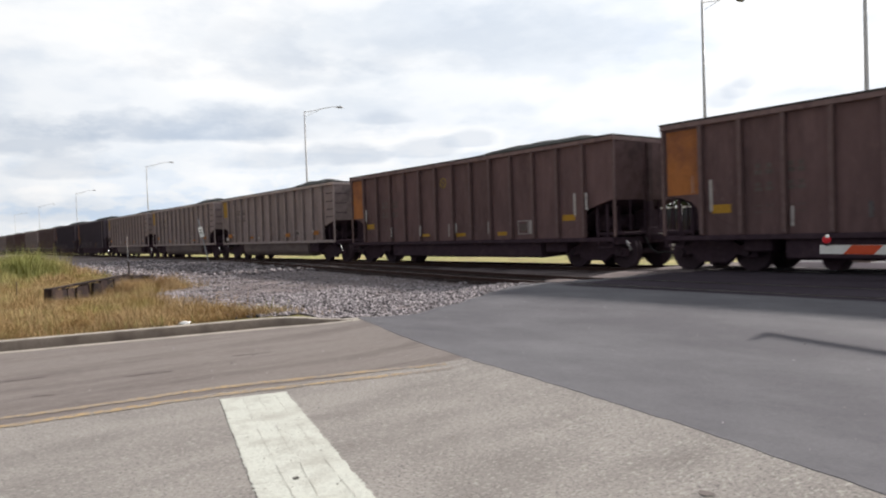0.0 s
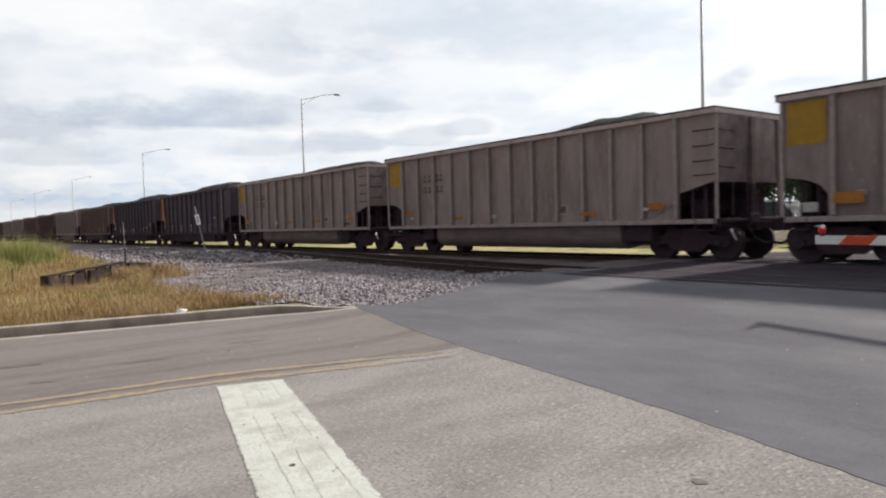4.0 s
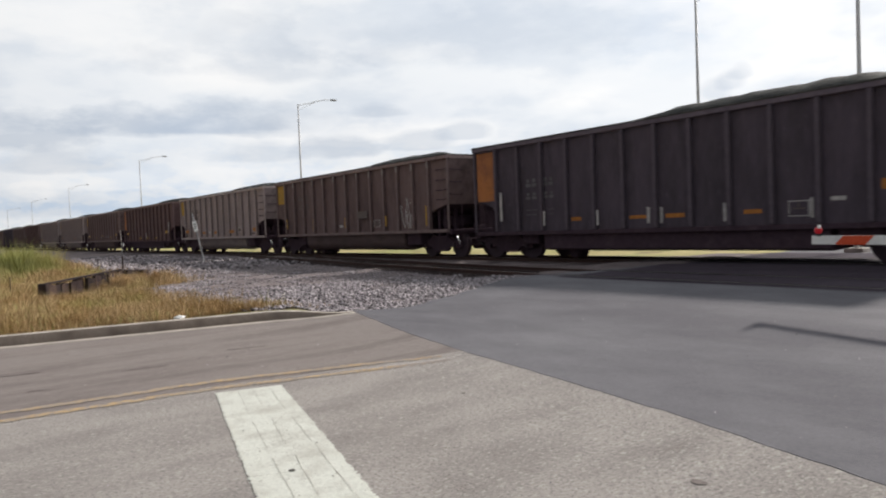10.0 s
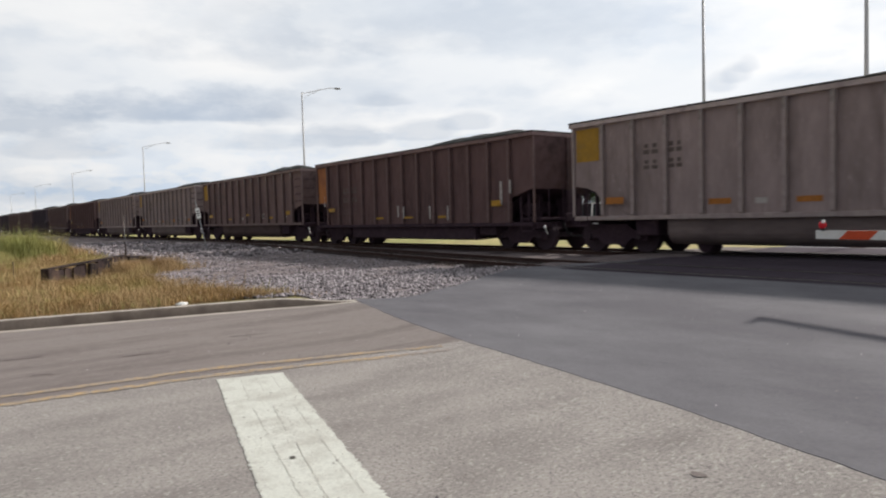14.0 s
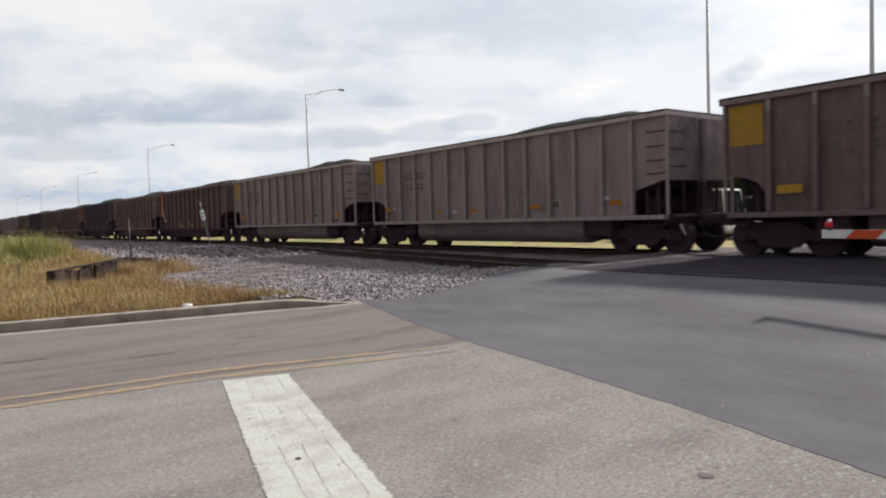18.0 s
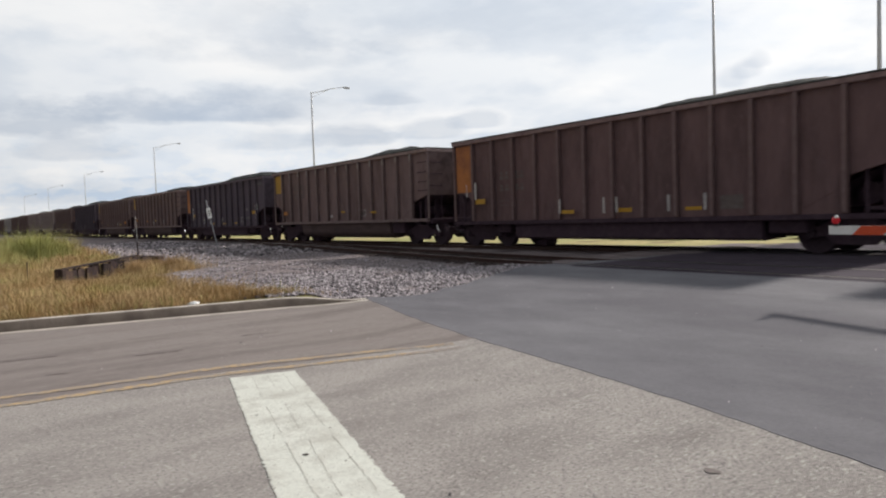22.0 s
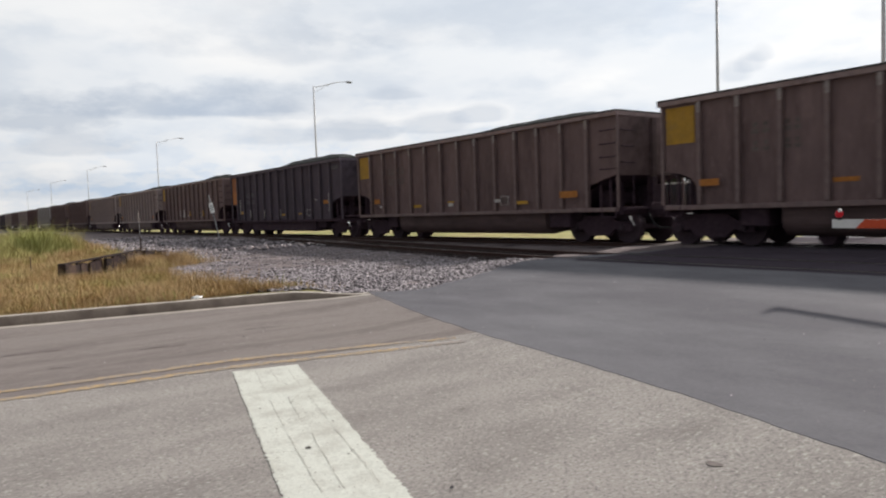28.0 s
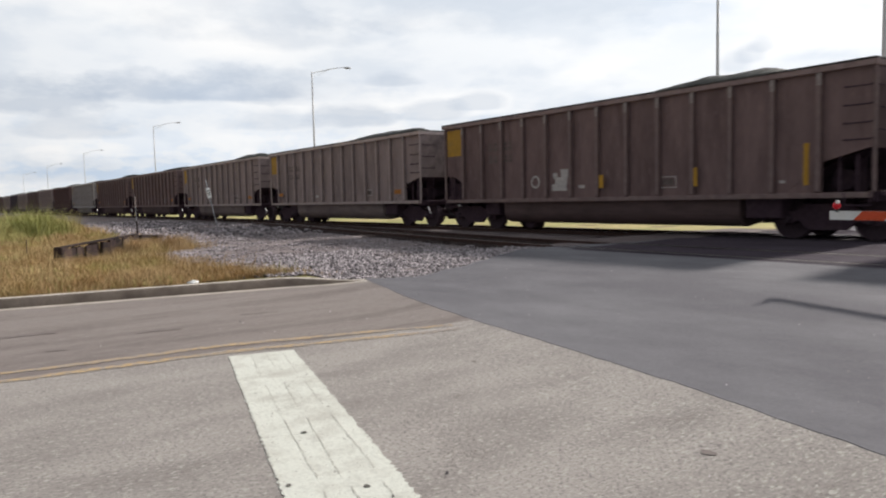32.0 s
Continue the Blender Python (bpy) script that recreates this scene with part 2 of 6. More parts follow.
M["asphalt"] = material("newer asphalt", (0.130, 0.125, 0.141), 0.88, var=0.16, scale=50, bump=0.5, bump_scale=120, second=(0.200, 0.196, 0.211), second_at=(0.41, 0.66), second_scale=0.45, stretch=(0.6, 1.3, 1), third=(0.26, 0.26, 0.265), third_at=(0.68, 0.78), third_scale=90, spec=0.24)
M["white_paint"] = material("worn white road paint", (0.65, 0.66, 0.60), 0.8, var=0.16, scale=30, bump=0.5, bump_scale=90, second=(0.50, 0.49, 0.44), second_at=(0.45, 0.68), second_scale=3.0, third=(0.25, 0.235, 0.21), third_at=(0.625, 0.69), third_scale=30)
M["yellow_paint"] = material("worn yellow road paint", (0.465, 0.325, 0.175), 0.85, var=0.25, scale=30, second=(0.35, 0.275, 0.20), second_at=(0.38, 0.55), second_scale=1.6, third=(0.29, 0.255, 0.225), third_at=(0.48, 0.58), third_scale=14)
M["yellow_faded"] = material("almost worn yellow road paint", (0.40, 0.295, 0.19), 0.88, var=0.25, scale=30, second=(0.30, 0.262, 0.235), second_at=(0.36, 0.54), second_scale=1.6, third=(0.29, 0.255, 0.235), third_at=(0.46, 0.56), third_scale=14)
M["smear"] = material("dark tyre smear", (0.168, 0.140, 0.134), 0.92, var=0.25, scale=18, second=(0.215, 0.185, 0.174), second_at=(0.42, 0.6), second_scale=6)
# kerb face: its shade is put into the colour, along with grime
M["kerb"] = material("grimy shaded kerb concrete", (0.215, 0.178, 0.150), 0.9, var=0.2, scale=20, second=(0.12, 0.095, 0.08), second_at=(0.45, 0.7), second_scale=2.5)
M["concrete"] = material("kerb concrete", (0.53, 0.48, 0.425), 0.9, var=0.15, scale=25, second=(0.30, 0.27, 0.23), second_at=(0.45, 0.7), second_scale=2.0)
M["crack"] = material("dirt in a crack", (0.40, 0.385, 0.35), 0.95)
M["paint_chip"] = material("dark chipped tar", (0.12, 0.112, 0.10), 0.9, var=0.3)
M["soil"] = material("dry soil and litter", (0.27, 0.21, 0.11), 0.95, var=0.35, scale=9, bump=0.6, bump_scale=30, second=(0.20, 0.19, 0.07), second_at=(0.45, 0.6), second_scale=0.25)
M["stone"] = material("crushed pale stone", (0.315, 0.283, 0.295), 0.9, var=0.2, scale=20, bump=0.3, island=True, rand=0.75)
M["ballast_bed"] = material("fine crushed stone", (0.225, 0.186, 0.185), 0.95, var=0.4, scale=30, bump=0.8, bump_scale=40, second=(0.155, 0.125, 0.125), second_at=(0.42, 0.62), second_scale=0.9)
# track bed and its stones: dark soil tone, deepened by the train's shadow
M["track_bed"] = material("dark ballast with train shade", (0.046, 0.032, 0.036), 0.95, var=0.4, scale=25, bump=0.8, bump_scale=40, second=(0.066, 0.045, 0.048), second_at=(0.45, 0.65), second_scale=0.9)
M["dark_stone"] = material("ballast stone darkened for train shade", (0.046, 0.033, 0.031), 0.9, var=0.2, scale=20, island=True, rand=0.5)
M["tie_wood"] = material("dark creosoted wood", (0.036, 0.027, 0.026), 0.9, var=0.4, scale=8, stretch=(6, 1, 6), bump=0.5, rand=0.3)
M["rail_side"] = material("rusty rail steel", (0.085, 0.05, 0.043), 0.75, metal=0.2, var=0.3, scale=20)
M["coal_rim"] = material("coal-dusted rim steel", (0.075, 0.072, 0.068), 0.85, var=0.35, scale=7, second=(0.035, 0.036, 0.034), second_at=(0.45, 0.62), second_scale=2.5)
M["rail_top"] = material("polished rail head", (0.35, 0.32, 0.31), 0.35, metal=0.9, var=0.1, scale=30)
# the train's deep shade on the crossing, put into a darker asphalt
M["crossing_pad"] = material("crossing asphalt darkened for train shade", (0.064, 0.052, 0.066), 0.95, var=0.22, scale=30, bump=0.4, bump_scale=90, second=(0.088, 0.075, 0.092), second_at=(0.45, 0.7), second_scale=0.8, stretch=(0.4, 1.4, 1), spec=0.08)
M["rubber"] = material("black crossing rubber", (0.035, 0.034, 0.036), 0.85, var=0.3, scale=30)
M["steel"] = material("galvanised steel", (0.58, 0.585, 0.60), 0.6, metal=0.1, var=0.1, scale=12)
M["grass_dry"] = material("dry grass", (0.50, 0.365, 0.205), 0.95, var=0.25, scale=0.9, bump=0, island=True, rand=0.2, second=(0.375, 0.245, 0.115), second_at=(0.44, 0.6), second_scale=0.8, third=(0.37, 0.345, 0.13), third_at=(0.54, 0.66), third_scale=0.22, spec=0.1)
M["grass_green"] = material("green weeds", (0.37, 0.375, 0.145), 0.9, var=0.25, scale=0.6, bump=0, island=True, rand=0.18, second=(0.44, 0.37, 0.17), second_at=(0.42, 0.6), second_scale=0.4, spec=0.1)
M["leaf"] = material("dark tree leaves", (0.055, 0.085, 0.03), 0.7, var=0.3, scale=2, bump=0, island=True, rand=0.4)
M["bark"] = material("tree bark", (0.12, 0.09, 0.07), 0.95, var=0.4, scale=10)
M["timber"] = material("weathered dark timber", (0.034, 0.022, 0.022), 0.9, var=0.5, scale=5, stretch=(4, 4, 0.7), bump=0.6, rand=0.5, second=(0.085, 0.055, 0.045), second_at=(0.48, 0.64), second_scale=1.3)
M["white_sheet"] = material("white sign paint", (0.82, 0.82, 0.80), 0.5, var=0.1, scale=8)
M["plastic_white"] = material("white plastic litter", (0.85, 0.85, 0.84), 0.5, var=0.05, scale=8)
M["grey_metal"] = material("grey weathered metal", (0.30, 0.30, 0.31), 0.6, metal=0.4, var=0.2, scale=9)
M["red_band"] = material("red reflective band", (0.55, 0.07, 0.02), 0.45, var=0.1, scale=14)
M["white_band"] = material("white reflective band", (0.70, 0.71, 0.70), 0.45, var=0.06, scale=14, second=(0.58, 0.58, 0.57), second_at=(0.5, 0.7), second_scale=4)
M["lamp_red"] = material("lit red lens", (0.5, 0.01, 0.01), 0.3, var=0.05, emit=(1.0, 0.05, 0.05, 4.0))
M["lamp_tip"] = material("red lens", (0.25, 0.01, 0.015), 0.25, var=0.05, emit=(1.0, 0.02, 0.04, 0.12))
M["black"] = material("matt black", (0.02, 0.02, 0.021), 0.7, var=0.2, scale=10)
M["coal"] = material("lump coal", (0.014, 0.015, 0.014), 0.75, var=0.5, scale=12, bump=1.0, bump_scale=14, second=(0.032, 0.036, 0.032), second_at=(0.45, 0.65), second_scale=5)
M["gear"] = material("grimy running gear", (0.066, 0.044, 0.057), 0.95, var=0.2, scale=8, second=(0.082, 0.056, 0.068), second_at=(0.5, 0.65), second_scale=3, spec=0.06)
M["wheel_steel"] = material("worn wheel steel", (0.066, 0.047, 0.058), 0.85, var=0.25, scale=12, spec=0.12)
M["pale_tip"] = material("pale patchy paint", (0.36, 0.325, 0.31), 0.7, var=0.3, scale=14, second=(0.26, 0.215, 0.205), second_at=(0.42, 0.6), second_scale=9)
# pale colour stands in for glints on the lever and the rod
M["glint"] = material("steel with painted glint", (0.55, 0.54, 0.55), 0.35, metal=0.5, var=0.2)
BODY = {}
for nm, base, grime, trim in (("taupe", (0.345, 0.287, 0.272), (0.215, 0.172, 0.166), (0.42, 0.36, 0.345)),
                              ("umber", (0.200, 0.146, 0.138), (0.115, 0.080, 0.080), (0.2350, 0.1840, 0.1762)),
                              ("rust", (0.172, 0.114, 0.110), (0.105, 0.071, 0.072), (0.21, 0.155, 0.148)),
                              ("soot", (0.112, 0.094, 0.112), (0.074, 0.062, 0.074), (0.122, 0.102, 0.118)),
                              ("pale", (0.4140, 0.3967, 0.3795), (0.2070, 0.1840, 0.1725), (0.4600, 0.4485, 0.4255))):
    base = (base[0] * 1.04, base[1], base[2] * 1.04)
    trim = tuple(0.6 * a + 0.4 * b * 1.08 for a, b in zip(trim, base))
    BODY[nm] = (material(nm + " coal dusted sheet", base, 0.92, spec=0.12, var=0.16, scale=3, bump=0.15, bump_scale=18, second=grime, second_at=(0.48, 0.72), second_scale=0.7, stretch=(1.2, 1, 0.35), rand=0.12, third=tuple(v * 1.25 for v in base), third_at=(0.6, 0.75), third_scale=9),
                material(nm + " lighter edge", trim, 0.85, spec=0.15, var=0.2, scale=5, second=base, second_at=(0.45, 0.65), second_scale=3),
                # tub and end post: body colour darkened for weak bounce light, plus grime
                material(nm + " grimy shaded tub", tuple(v * 0.46 for v in base), 0.9, spec=0.12, var=0.2, scale=3, second=grime, second_at=(0.42, 0.66), second_scale=0.9, stretch=(0.4, 1, 1.4)),
                # rib flanks: body colour darkened for their shadow line, plus grime
                material(nm + " grimy shaded rib", tuple(v * 0.75 for v in base), 0.92, spec=0.1, var=0.2, scale=4, second=grime, second_at=(0.45, 0.65), second_scale=1.5),
                # end sheet: a darker body colour with still darker random patches
                material(nm + " darker end", tuple(v * 0.82 for v in base), 0.92, spec=0.12, var=0.2, scale=3, second=tuple(v * 0.42 for v in base), second_at=(0.44, 0.62), second_scale=0.55),
                # rim: the edge colour made 1.28 times lighter
                material(nm + " lighter rim", tuple(v * 1.28 for v in trim), 0.85, spec=0.15, var=0.2, scale=5, second=base, second_at=(0.5, 0.7), second_scale=3))
M["panel_yellow"] = material("faded yellow panel", (0.44, 0.25, 0.035), 0.7, var=0.15, scale=5, second=(0.30, 0.19, 0.06), second_at=(0.45, 0.7), second_scale=1.5)
M["panel_orange"] = material("faded orange panel", (0.46, 0.175, 0.055), 0.75, var=0.15, scale=5, second=(0.29, 0.115, 0.058), second_at=(0.43, 0.64), second_scale=1.2)
M["mark_white"] = material("pale stencil paint", (0.504, 0.476, 0.462), 0.7, var=0.3, scale=12)
M["mark_grey"] = material("dark stencil paint", (0.150, 0.122, 0.115), 0.8, var=0.3, scale=10)
M["mark_faint"] = material("faded stencil paint", (0.143, 0.137, 0.143), 0.8, var=0.4, scale=10)
M["emblem_yellow"] = material("faded yellow emblem paint", (0.34, 0.23, 0.06), 0.75, var=0.3, scale=12, second=(0.2, 0.13, 0.07), second_at=(0.45, 0.62), second_scale=8)
M["mark_yellow"] = material("yellow reflective tape", (0.50, 0.275, 0.03), 0.5, var=0.15, scale=12)
M["mark_orange"] = material("worn orange paint", (0.446, 0.176, 0.041), 0.7, var=0.3, scale=12)
M["glass"] = material("dark car glass", (0.015, 0.018, 0.02), 0.08, var=0.05, bump=0, spec=0.5)
M["tyre"] = material("tyre rubber", (0.02, 0.02, 0.02), 0.9, var=0.2)
M["field"] = material("pale dry field", (0.44, 0.38, 0.17), 0.95, var=0.3, scale=4, bump=0.5, bump_scale=20, second=(0.30, 0.31, 0.11), second_at=(0.45, 0.6), second_scale=0.2)
PAINT = {k: material(k + " car paint", c, 0.3, metal=0.2, var=0.03, bump=0, spec=0.5) for k, c in (("white", (0.72, 0.73, 0.74)), ("silver", (0.42, 0.43, 0.45)), ("dark", (0.04, 0.045, 0.055)), ("red", (0.25, 0.03, 0.03)))}

# ---------------------------------------------------------------- mesh tools


def part(name, bm, mat, parent=None, label="", smooth=False):
    me = bpy.data.meshes.new(name)
    bm.normal_update()
    bm.to_mesh(me)
    bm.free()
    me.materials.append(mat)
    if smooth:
        me.shade_smooth()
    ob = new(name, me)
    ob.parent = parent
    return tagged(ob, label)


def again(ob, name, m, parent=None):
    """Another piece on the same mesh."""
    o = new(name, ob.data)
    o.parent = parent if parent else ob.parent
    o.matrix_basis = m
    if "label" in ob:
        o["label"] = ob["label"]
    return o


def raw(name, verts, faces, mat, parent=None, label="", smooth=False):
    me = bpy.data.meshes.new(name)
    v = np.asarray(verts, dtype=np.float32)
    f = np.asarray(faces, dtype=np.int32)
    n, k = f.shape
    me.vertices.add(len(v))
    me.vertices.foreach_set("co", v.ravel())
    me.loops.add(n * k)
    me.loops.foreach_set("vertex_index", f.ravel())
    me.polygons.add(n)
    me.polygons.foreach_set("loop_start", np.arange(n, dtype=np.int32) * k)
    me.polygons.foreach_set("loop_total", np.full(n, k, dtype=np.int32))
    me.update(calc_edges=True)
    me.materials.append(mat)
    if smooth:
        me.shade_smooth()
    ob = new(name, me)
    ob.parent = parent
    return tagged(ob, label)


def box(bm, cx, cy, cz, sx, sy, sz, bevel=0.0, rot=None):
    m = Matrix.Translation((cx, cy, cz))
    if rot is not None:
        m = m @ rot
    r = bmesh.ops.create_cube(bm, size=1.0, matrix=m @ Matrix.Diagonal((sx, sy, sz, 1)))
    if bevel:
        es = list({e for v in r["verts"] for e in v.link_edges})
        bmesh.ops.bevel(bm, geom=es, offset=bevel, segments=1, affect="EDGES")
    return bm


def boxes(*args, bevel=0.0):
    bm = bmesh.new()
    for a in args:
        box(bm, *a, bevel=bevel)
    return bm


def rod(bm, a, b, r0, r1=None, seg=10):
    a, b = Vector(a), Vector(b)
    d = b - a
    m = Matrix.Translation((a + b) / 2) @ d.to_track_quat("Z", "Y").to_matrix().to_4x4()
    bmesh.ops.create_cone(bm, cap_ends=True, segments=seg, radius1=r0, radius2=r0 if r1 is None else r1, depth=d.length, matrix=m)
    return bm


def prism(bm, outline, y0, y1):
    """A solid from an outline in x, z, drawn from y0 to y1."""
    a = [bm.verts.new((x, y0, z)) for x, z in outline]
    b = [bm.verts.new((x, y1, z)) for x, z in outline]
    n = len(outline)
    bm.faces.new(a)
    bm.faces.new(b[::-1])
    for i in range(n):
        bm.faces.new((a[i], b[i], b[(i + 1) % n], a[(i + 1) % n]))
    bmesh.ops.recalc_face_normals(bm, faces=bm.faces)
    return bm


def empty(name, m, label, category, group=""):
    e = new(name)
    e.empty_display_size = 0.3
    e.matrix_basis = m
    return tagged(e, label, category, group)


def smooth01(a, b, x):
    t = np.clip((x - a) / (b - a), 0, 1)
    return t * t * (3 - 2 * t)

# ---------------------------------------------------------------- ground, road, crossing


def road_z(x, y):
    """Height of the road: level, then a ramp up to the crossing."""
    s = y + 0.24 * x
    return 0.28 * smooth01(2.4, 8.0, s) + 0.055 * smooth01(9.5, 11.5, y) + 0.03 * smooth01(13.5, 15.5, y)


def near_track(x):
    """Middle of the near track, which bends away to join the other one."""
    return 12.3 + 0.28 * np.log1p(np.exp(np.minimum((-x - 11.5) / 2.0, 40)))


def kerb_x(y):
    return -12.53 + 0.175 * y


def grass_edge(x):
    """Where the grass ends and the crushed stone begins."""
    return np.interp(x, (-90.0, -60.0, -36.0, -27.0, -22.0, -19.0, -16.4, -14.4, -12.7, -11.9), (11.0, 8.8, 6.9, 6.1, 5.35, 4.75, 4.45, 4.7, 5.35, 5.8))


def land_z(x, y):
    left = 0.14 + 0.05 * smooth01(6, 11, y)
    right = road_z(x, y) - 0.05
    w = smooth01(0.02, 0.12, (kerb_x(y) - 0.1) - x) * (1 - smooth01(5.6, 6.2, y)) + smooth01(0, 2.5, -11.4 - x) * smooth01(5.6, 6.2, y)
    z = right + (left - right) * w
    far = smooth01(19.5, 22, y)
    return z * (1 - far) + 0.27 * far


def axis(*spans):
    v = [np.arange(a, b, s) for a, b, s in spans]
    return np.concatenate(v + [[spans[-1][1]]])


def sheet(name, xs, ys, fz, mat):
    X, Y = np.meshgrid(xs, ys, indexing="ij")
    V = np.stack([X, Y, fz(X, Y)], -1).reshape(-1, 3)
    n, m = len(xs), len(ys)
    i = (np.arange(n - 1)[:, None] * m + np.arange(m - 1)[None]).ravel()
    return raw(name, V, np.stack([i, i + m, i + m + 1, i + 1], 1), mat, smooth=True)


xs = axis((-3000, -300, 300), (-300, -60, 12), (-60, -16, 1.0), (-16, -9, 0.1), (-9, 10, 0.5), (10, 60, 5), (60, 300, 40), (300, 3000, 300))
ys = axis((-3000, -300, 300), (-300, -30, 30), (-30, -4, 2), (-4, 24, 0.2), (24, 60, 3), (60, 300, 40), (300, 3000, 300))
ground = tagged(sheet("ground", xs, ys, land_z, M["soil"]), "dry grassy soil beside the road and tracks", kind="structure")

# pale field across the tracks
field = sheet("field", axis((-700, -60, 16), (-60, 8, 1), (8, 300, 16)), axis((19.4, 24, 0.4), (24, 27.5, 0.7)), lambda x, y: land_z(x, y) + 0.015 + 0.03 * np.sin(x * 1.7) * np.sin(y * 2.1), M["field"])
tagged(field, "pale dry mown grass strip across the tracks", kind="structure")
road_b = sheet("road_beyond", axis((-700, 300, 20)), axis((27.5, 38, 1.0)), lambda x, y: land_z(x, y) + 0.012, M["old_road"])
tagged(road_b, "grey paved road parallel to the tracks", kind="structure")


def along(points, w):
    """A point of a broken line, by the share of its length."""
    p = np.asarray(points, float)
    d = np.concatenate([[0], np.cumsum(np.linalg.norm(np.diff(p, axis=0), axis=1))])
    s = w * d[-1]
    return np.stack([np.interp(s, d, p[:, 0]), np.interp(s, d, p[:, 1])], -1)


SEAM = ((-11.35, 6.52), (-10.15, 6.17), (-8.53, 5.70), (-6.63, 5.26), (-4.87, 4.93), (-3.11, 4.56), (-1.56, 4.15), (0.6, 3.62), (2.5, 3.2))
EDGE = ((-11.35, 6.52), (-10.45, 7.1), (-10.75, 8.6), (-11.2, 9.6), (-11.55, 10.6), (-11.4, 11.8), (-11.1, 13.0), (-10.7, 15.0), (-10.4, 18.0), (-10.6, 27.6))


def band(name, near, far, nw, nv, lift, mat, fz=road_z, wig=0.0):
    w, v = np.linspace(0, 1, nw), np.linspace(0, 1, nv)
    A, B = along(near, w), along(far, w)
    P = A[:, None] * (1 - v[None, :, None]) + B[:, None] * v[None, :, None]
    if wig:
        P[:, 0, 1] += wig * np.sin(w * 90) * np.sin(w * 37 + 1) + wig * 0.7 * np.sin(w * 230)
    Z = fz(P[..., 0], P[..., 1]) + lift
    V = np.concatenate([P, Z[..., None]], -1)
    # a lip down along the near border
    lip = V[:, :1].copy()
    lip[..., 2] -= 0.03
    V = np.concatenate([lip, V], 1)
    m = V.shape[1]
    i = (np.arange(nw - 1)[:, None] * m + np.arange(m - 1)[None]).ravel()
    return raw(name, V.reshape(-1, 3), np.stack([i, i + m, i + m + 1, i + 1], 1), mat, smooth=True)


# the overlay runs from the seam across both tracks
xr = [(x, y) for x, y in EDGE]
w = np.linspace(0, 1, 90)
S_, E_ = along(SEAM, w), along(EDGE, w)
nv = 110
V = []
for v in np.linspace(0, 1, nv):
    e = along(EDGE, np.array([v]))[0]
    far_r = np.array([2.5 + 2.0 * v, 3.2 + 24.4 * v])
    line = S_ + (e - S_[0])[None] * (1 - w)[:, None] + (far_r - S_[-1])[None] * w[:, None]
    V.append(line)
V = np.stack(V, 1)
V[:, 0, 1] += 0.012 * np.sin(w * 95) * np.sin(w * 37 + 1) + 0.006 * np.sin(w * 240) + 0.008 * np.sin(w * 61 + 2)
V[0, 1:, 0] += 0.05 * np.sin(np.arange(nv - 1) * 1.3) + 0.03 * np.sin(np.arange(nv - 1) * 3.1)
Z = road_z(V[..., 0], V[..., 1]) + 0.0035
V = np.concatenate([V, Z[..., None]], -1)
lip = V[:, :1].copy()
lip[..., 2] -= 0.03
V = np.concatenate([lip, V[:, :1], V], 1)
mm = V.shape[1]
i = (np.arange(89)[:, None] * mm + np.array([q for q in range(mm - 1) if q != 1])[None]).ravel()
overlay = raw("road_overlay", V.reshape(-1, 3), np.stack([i, i + mm, i + mm + 1, i + 1], 1), M["asphalt"], smooth=True)
tagged(overlay, "smooth dark grey asphalt ramp over the level crossing", kind="structure")

# the old road, from behind the camera to beneath the overlay
# two lanes of different wear, parted at the centre line
CENTRE = ((-14.2, -40.0), (-9.62, -12.0), (-7.25, 0.55), (-7.1, 2.53), (-6.65, 4.9), (-6.3, 6.2))
old = band("road_near_lane", CENTRE, [(-3, -40), (2.6, -6), (4.0, 5.2)], 120, 40, 0.0, M["old_road"], lambda x, y: road_z(x, y))
tagged(old, "worn pale grey speckled chip-seal lane", kind="structure")
lane = band("road_far_lane", [(kerb_x(-40) + 0.02, -40), (kerb_x(6.75) + 0.02, 6.75)], CENTRE, 120, 30, 0.0, M["old_road_dark"], lambda x, y: road_z(x, y))
tagged(lane, "worn brownish grey chip-seal lane with tyre streaks", kind="structure")


def stripe(name, pts, width, mat, label, lift=0.005, n=60, ragged=0.01, kind="structure"):
    w = np.linspace(0, 1, n)
    P = along(pts, w)
    d = np.gradient(P, axis=0)
    d /= np.linalg.norm(d, axis=1)[:, None]
    nrm = np.stack([-d[:, 1], d[:, 0]], 1)
    rs = np.random.RandomState(5)
    L_ = P + nrm * (width / 2 + ragged * rs.uniform(-1, 1, (n, 1)))
    R_ = P - nrm * (width / 2 + ragged * rs.uniform(-1, 1, (n, 1)))
    V = np.stack([L_, R_], 1).reshape(-1, 2)
    V = np.concatenate([V, (road_z(V[:, 0], V[:, 1]) + lift)[:, None]], 1)
    i = np.arange(n - 1) * 2
    return tagged(raw(name, V, np.stack([i, i + 1, i + 3, i + 2], 1), mat), label, "road marking", kind=kind)


stripe("stop_line", [(-6.705, 2.635), (-1.4, 1.2)], 0.64, M["white_paint"], "broad worn white stop line on the road", n=420, ragged=0.014)
for pts in (((-9.62, -12), (-7.18, 0.46), (-7.0, 2.39), (-6.54, 4.12), (-6.28, 4.83)), ((-9.95, -12), (-7.54, 0.49), (-7.44, 1.2), (-7.35, 2.5), (-6.84, 4.3), (-6.52, 4.9))):
    stripe("centre_line", pts[:-1], 0.12, M["yellow_paint"], "worn yellow centre line", n=260, ragged=0.02)
    stripe("centre_line", pts[-2:], 0.11, M["yellow_faded"], "yellow centre line worn almost away", n=40, ragged=0.03)

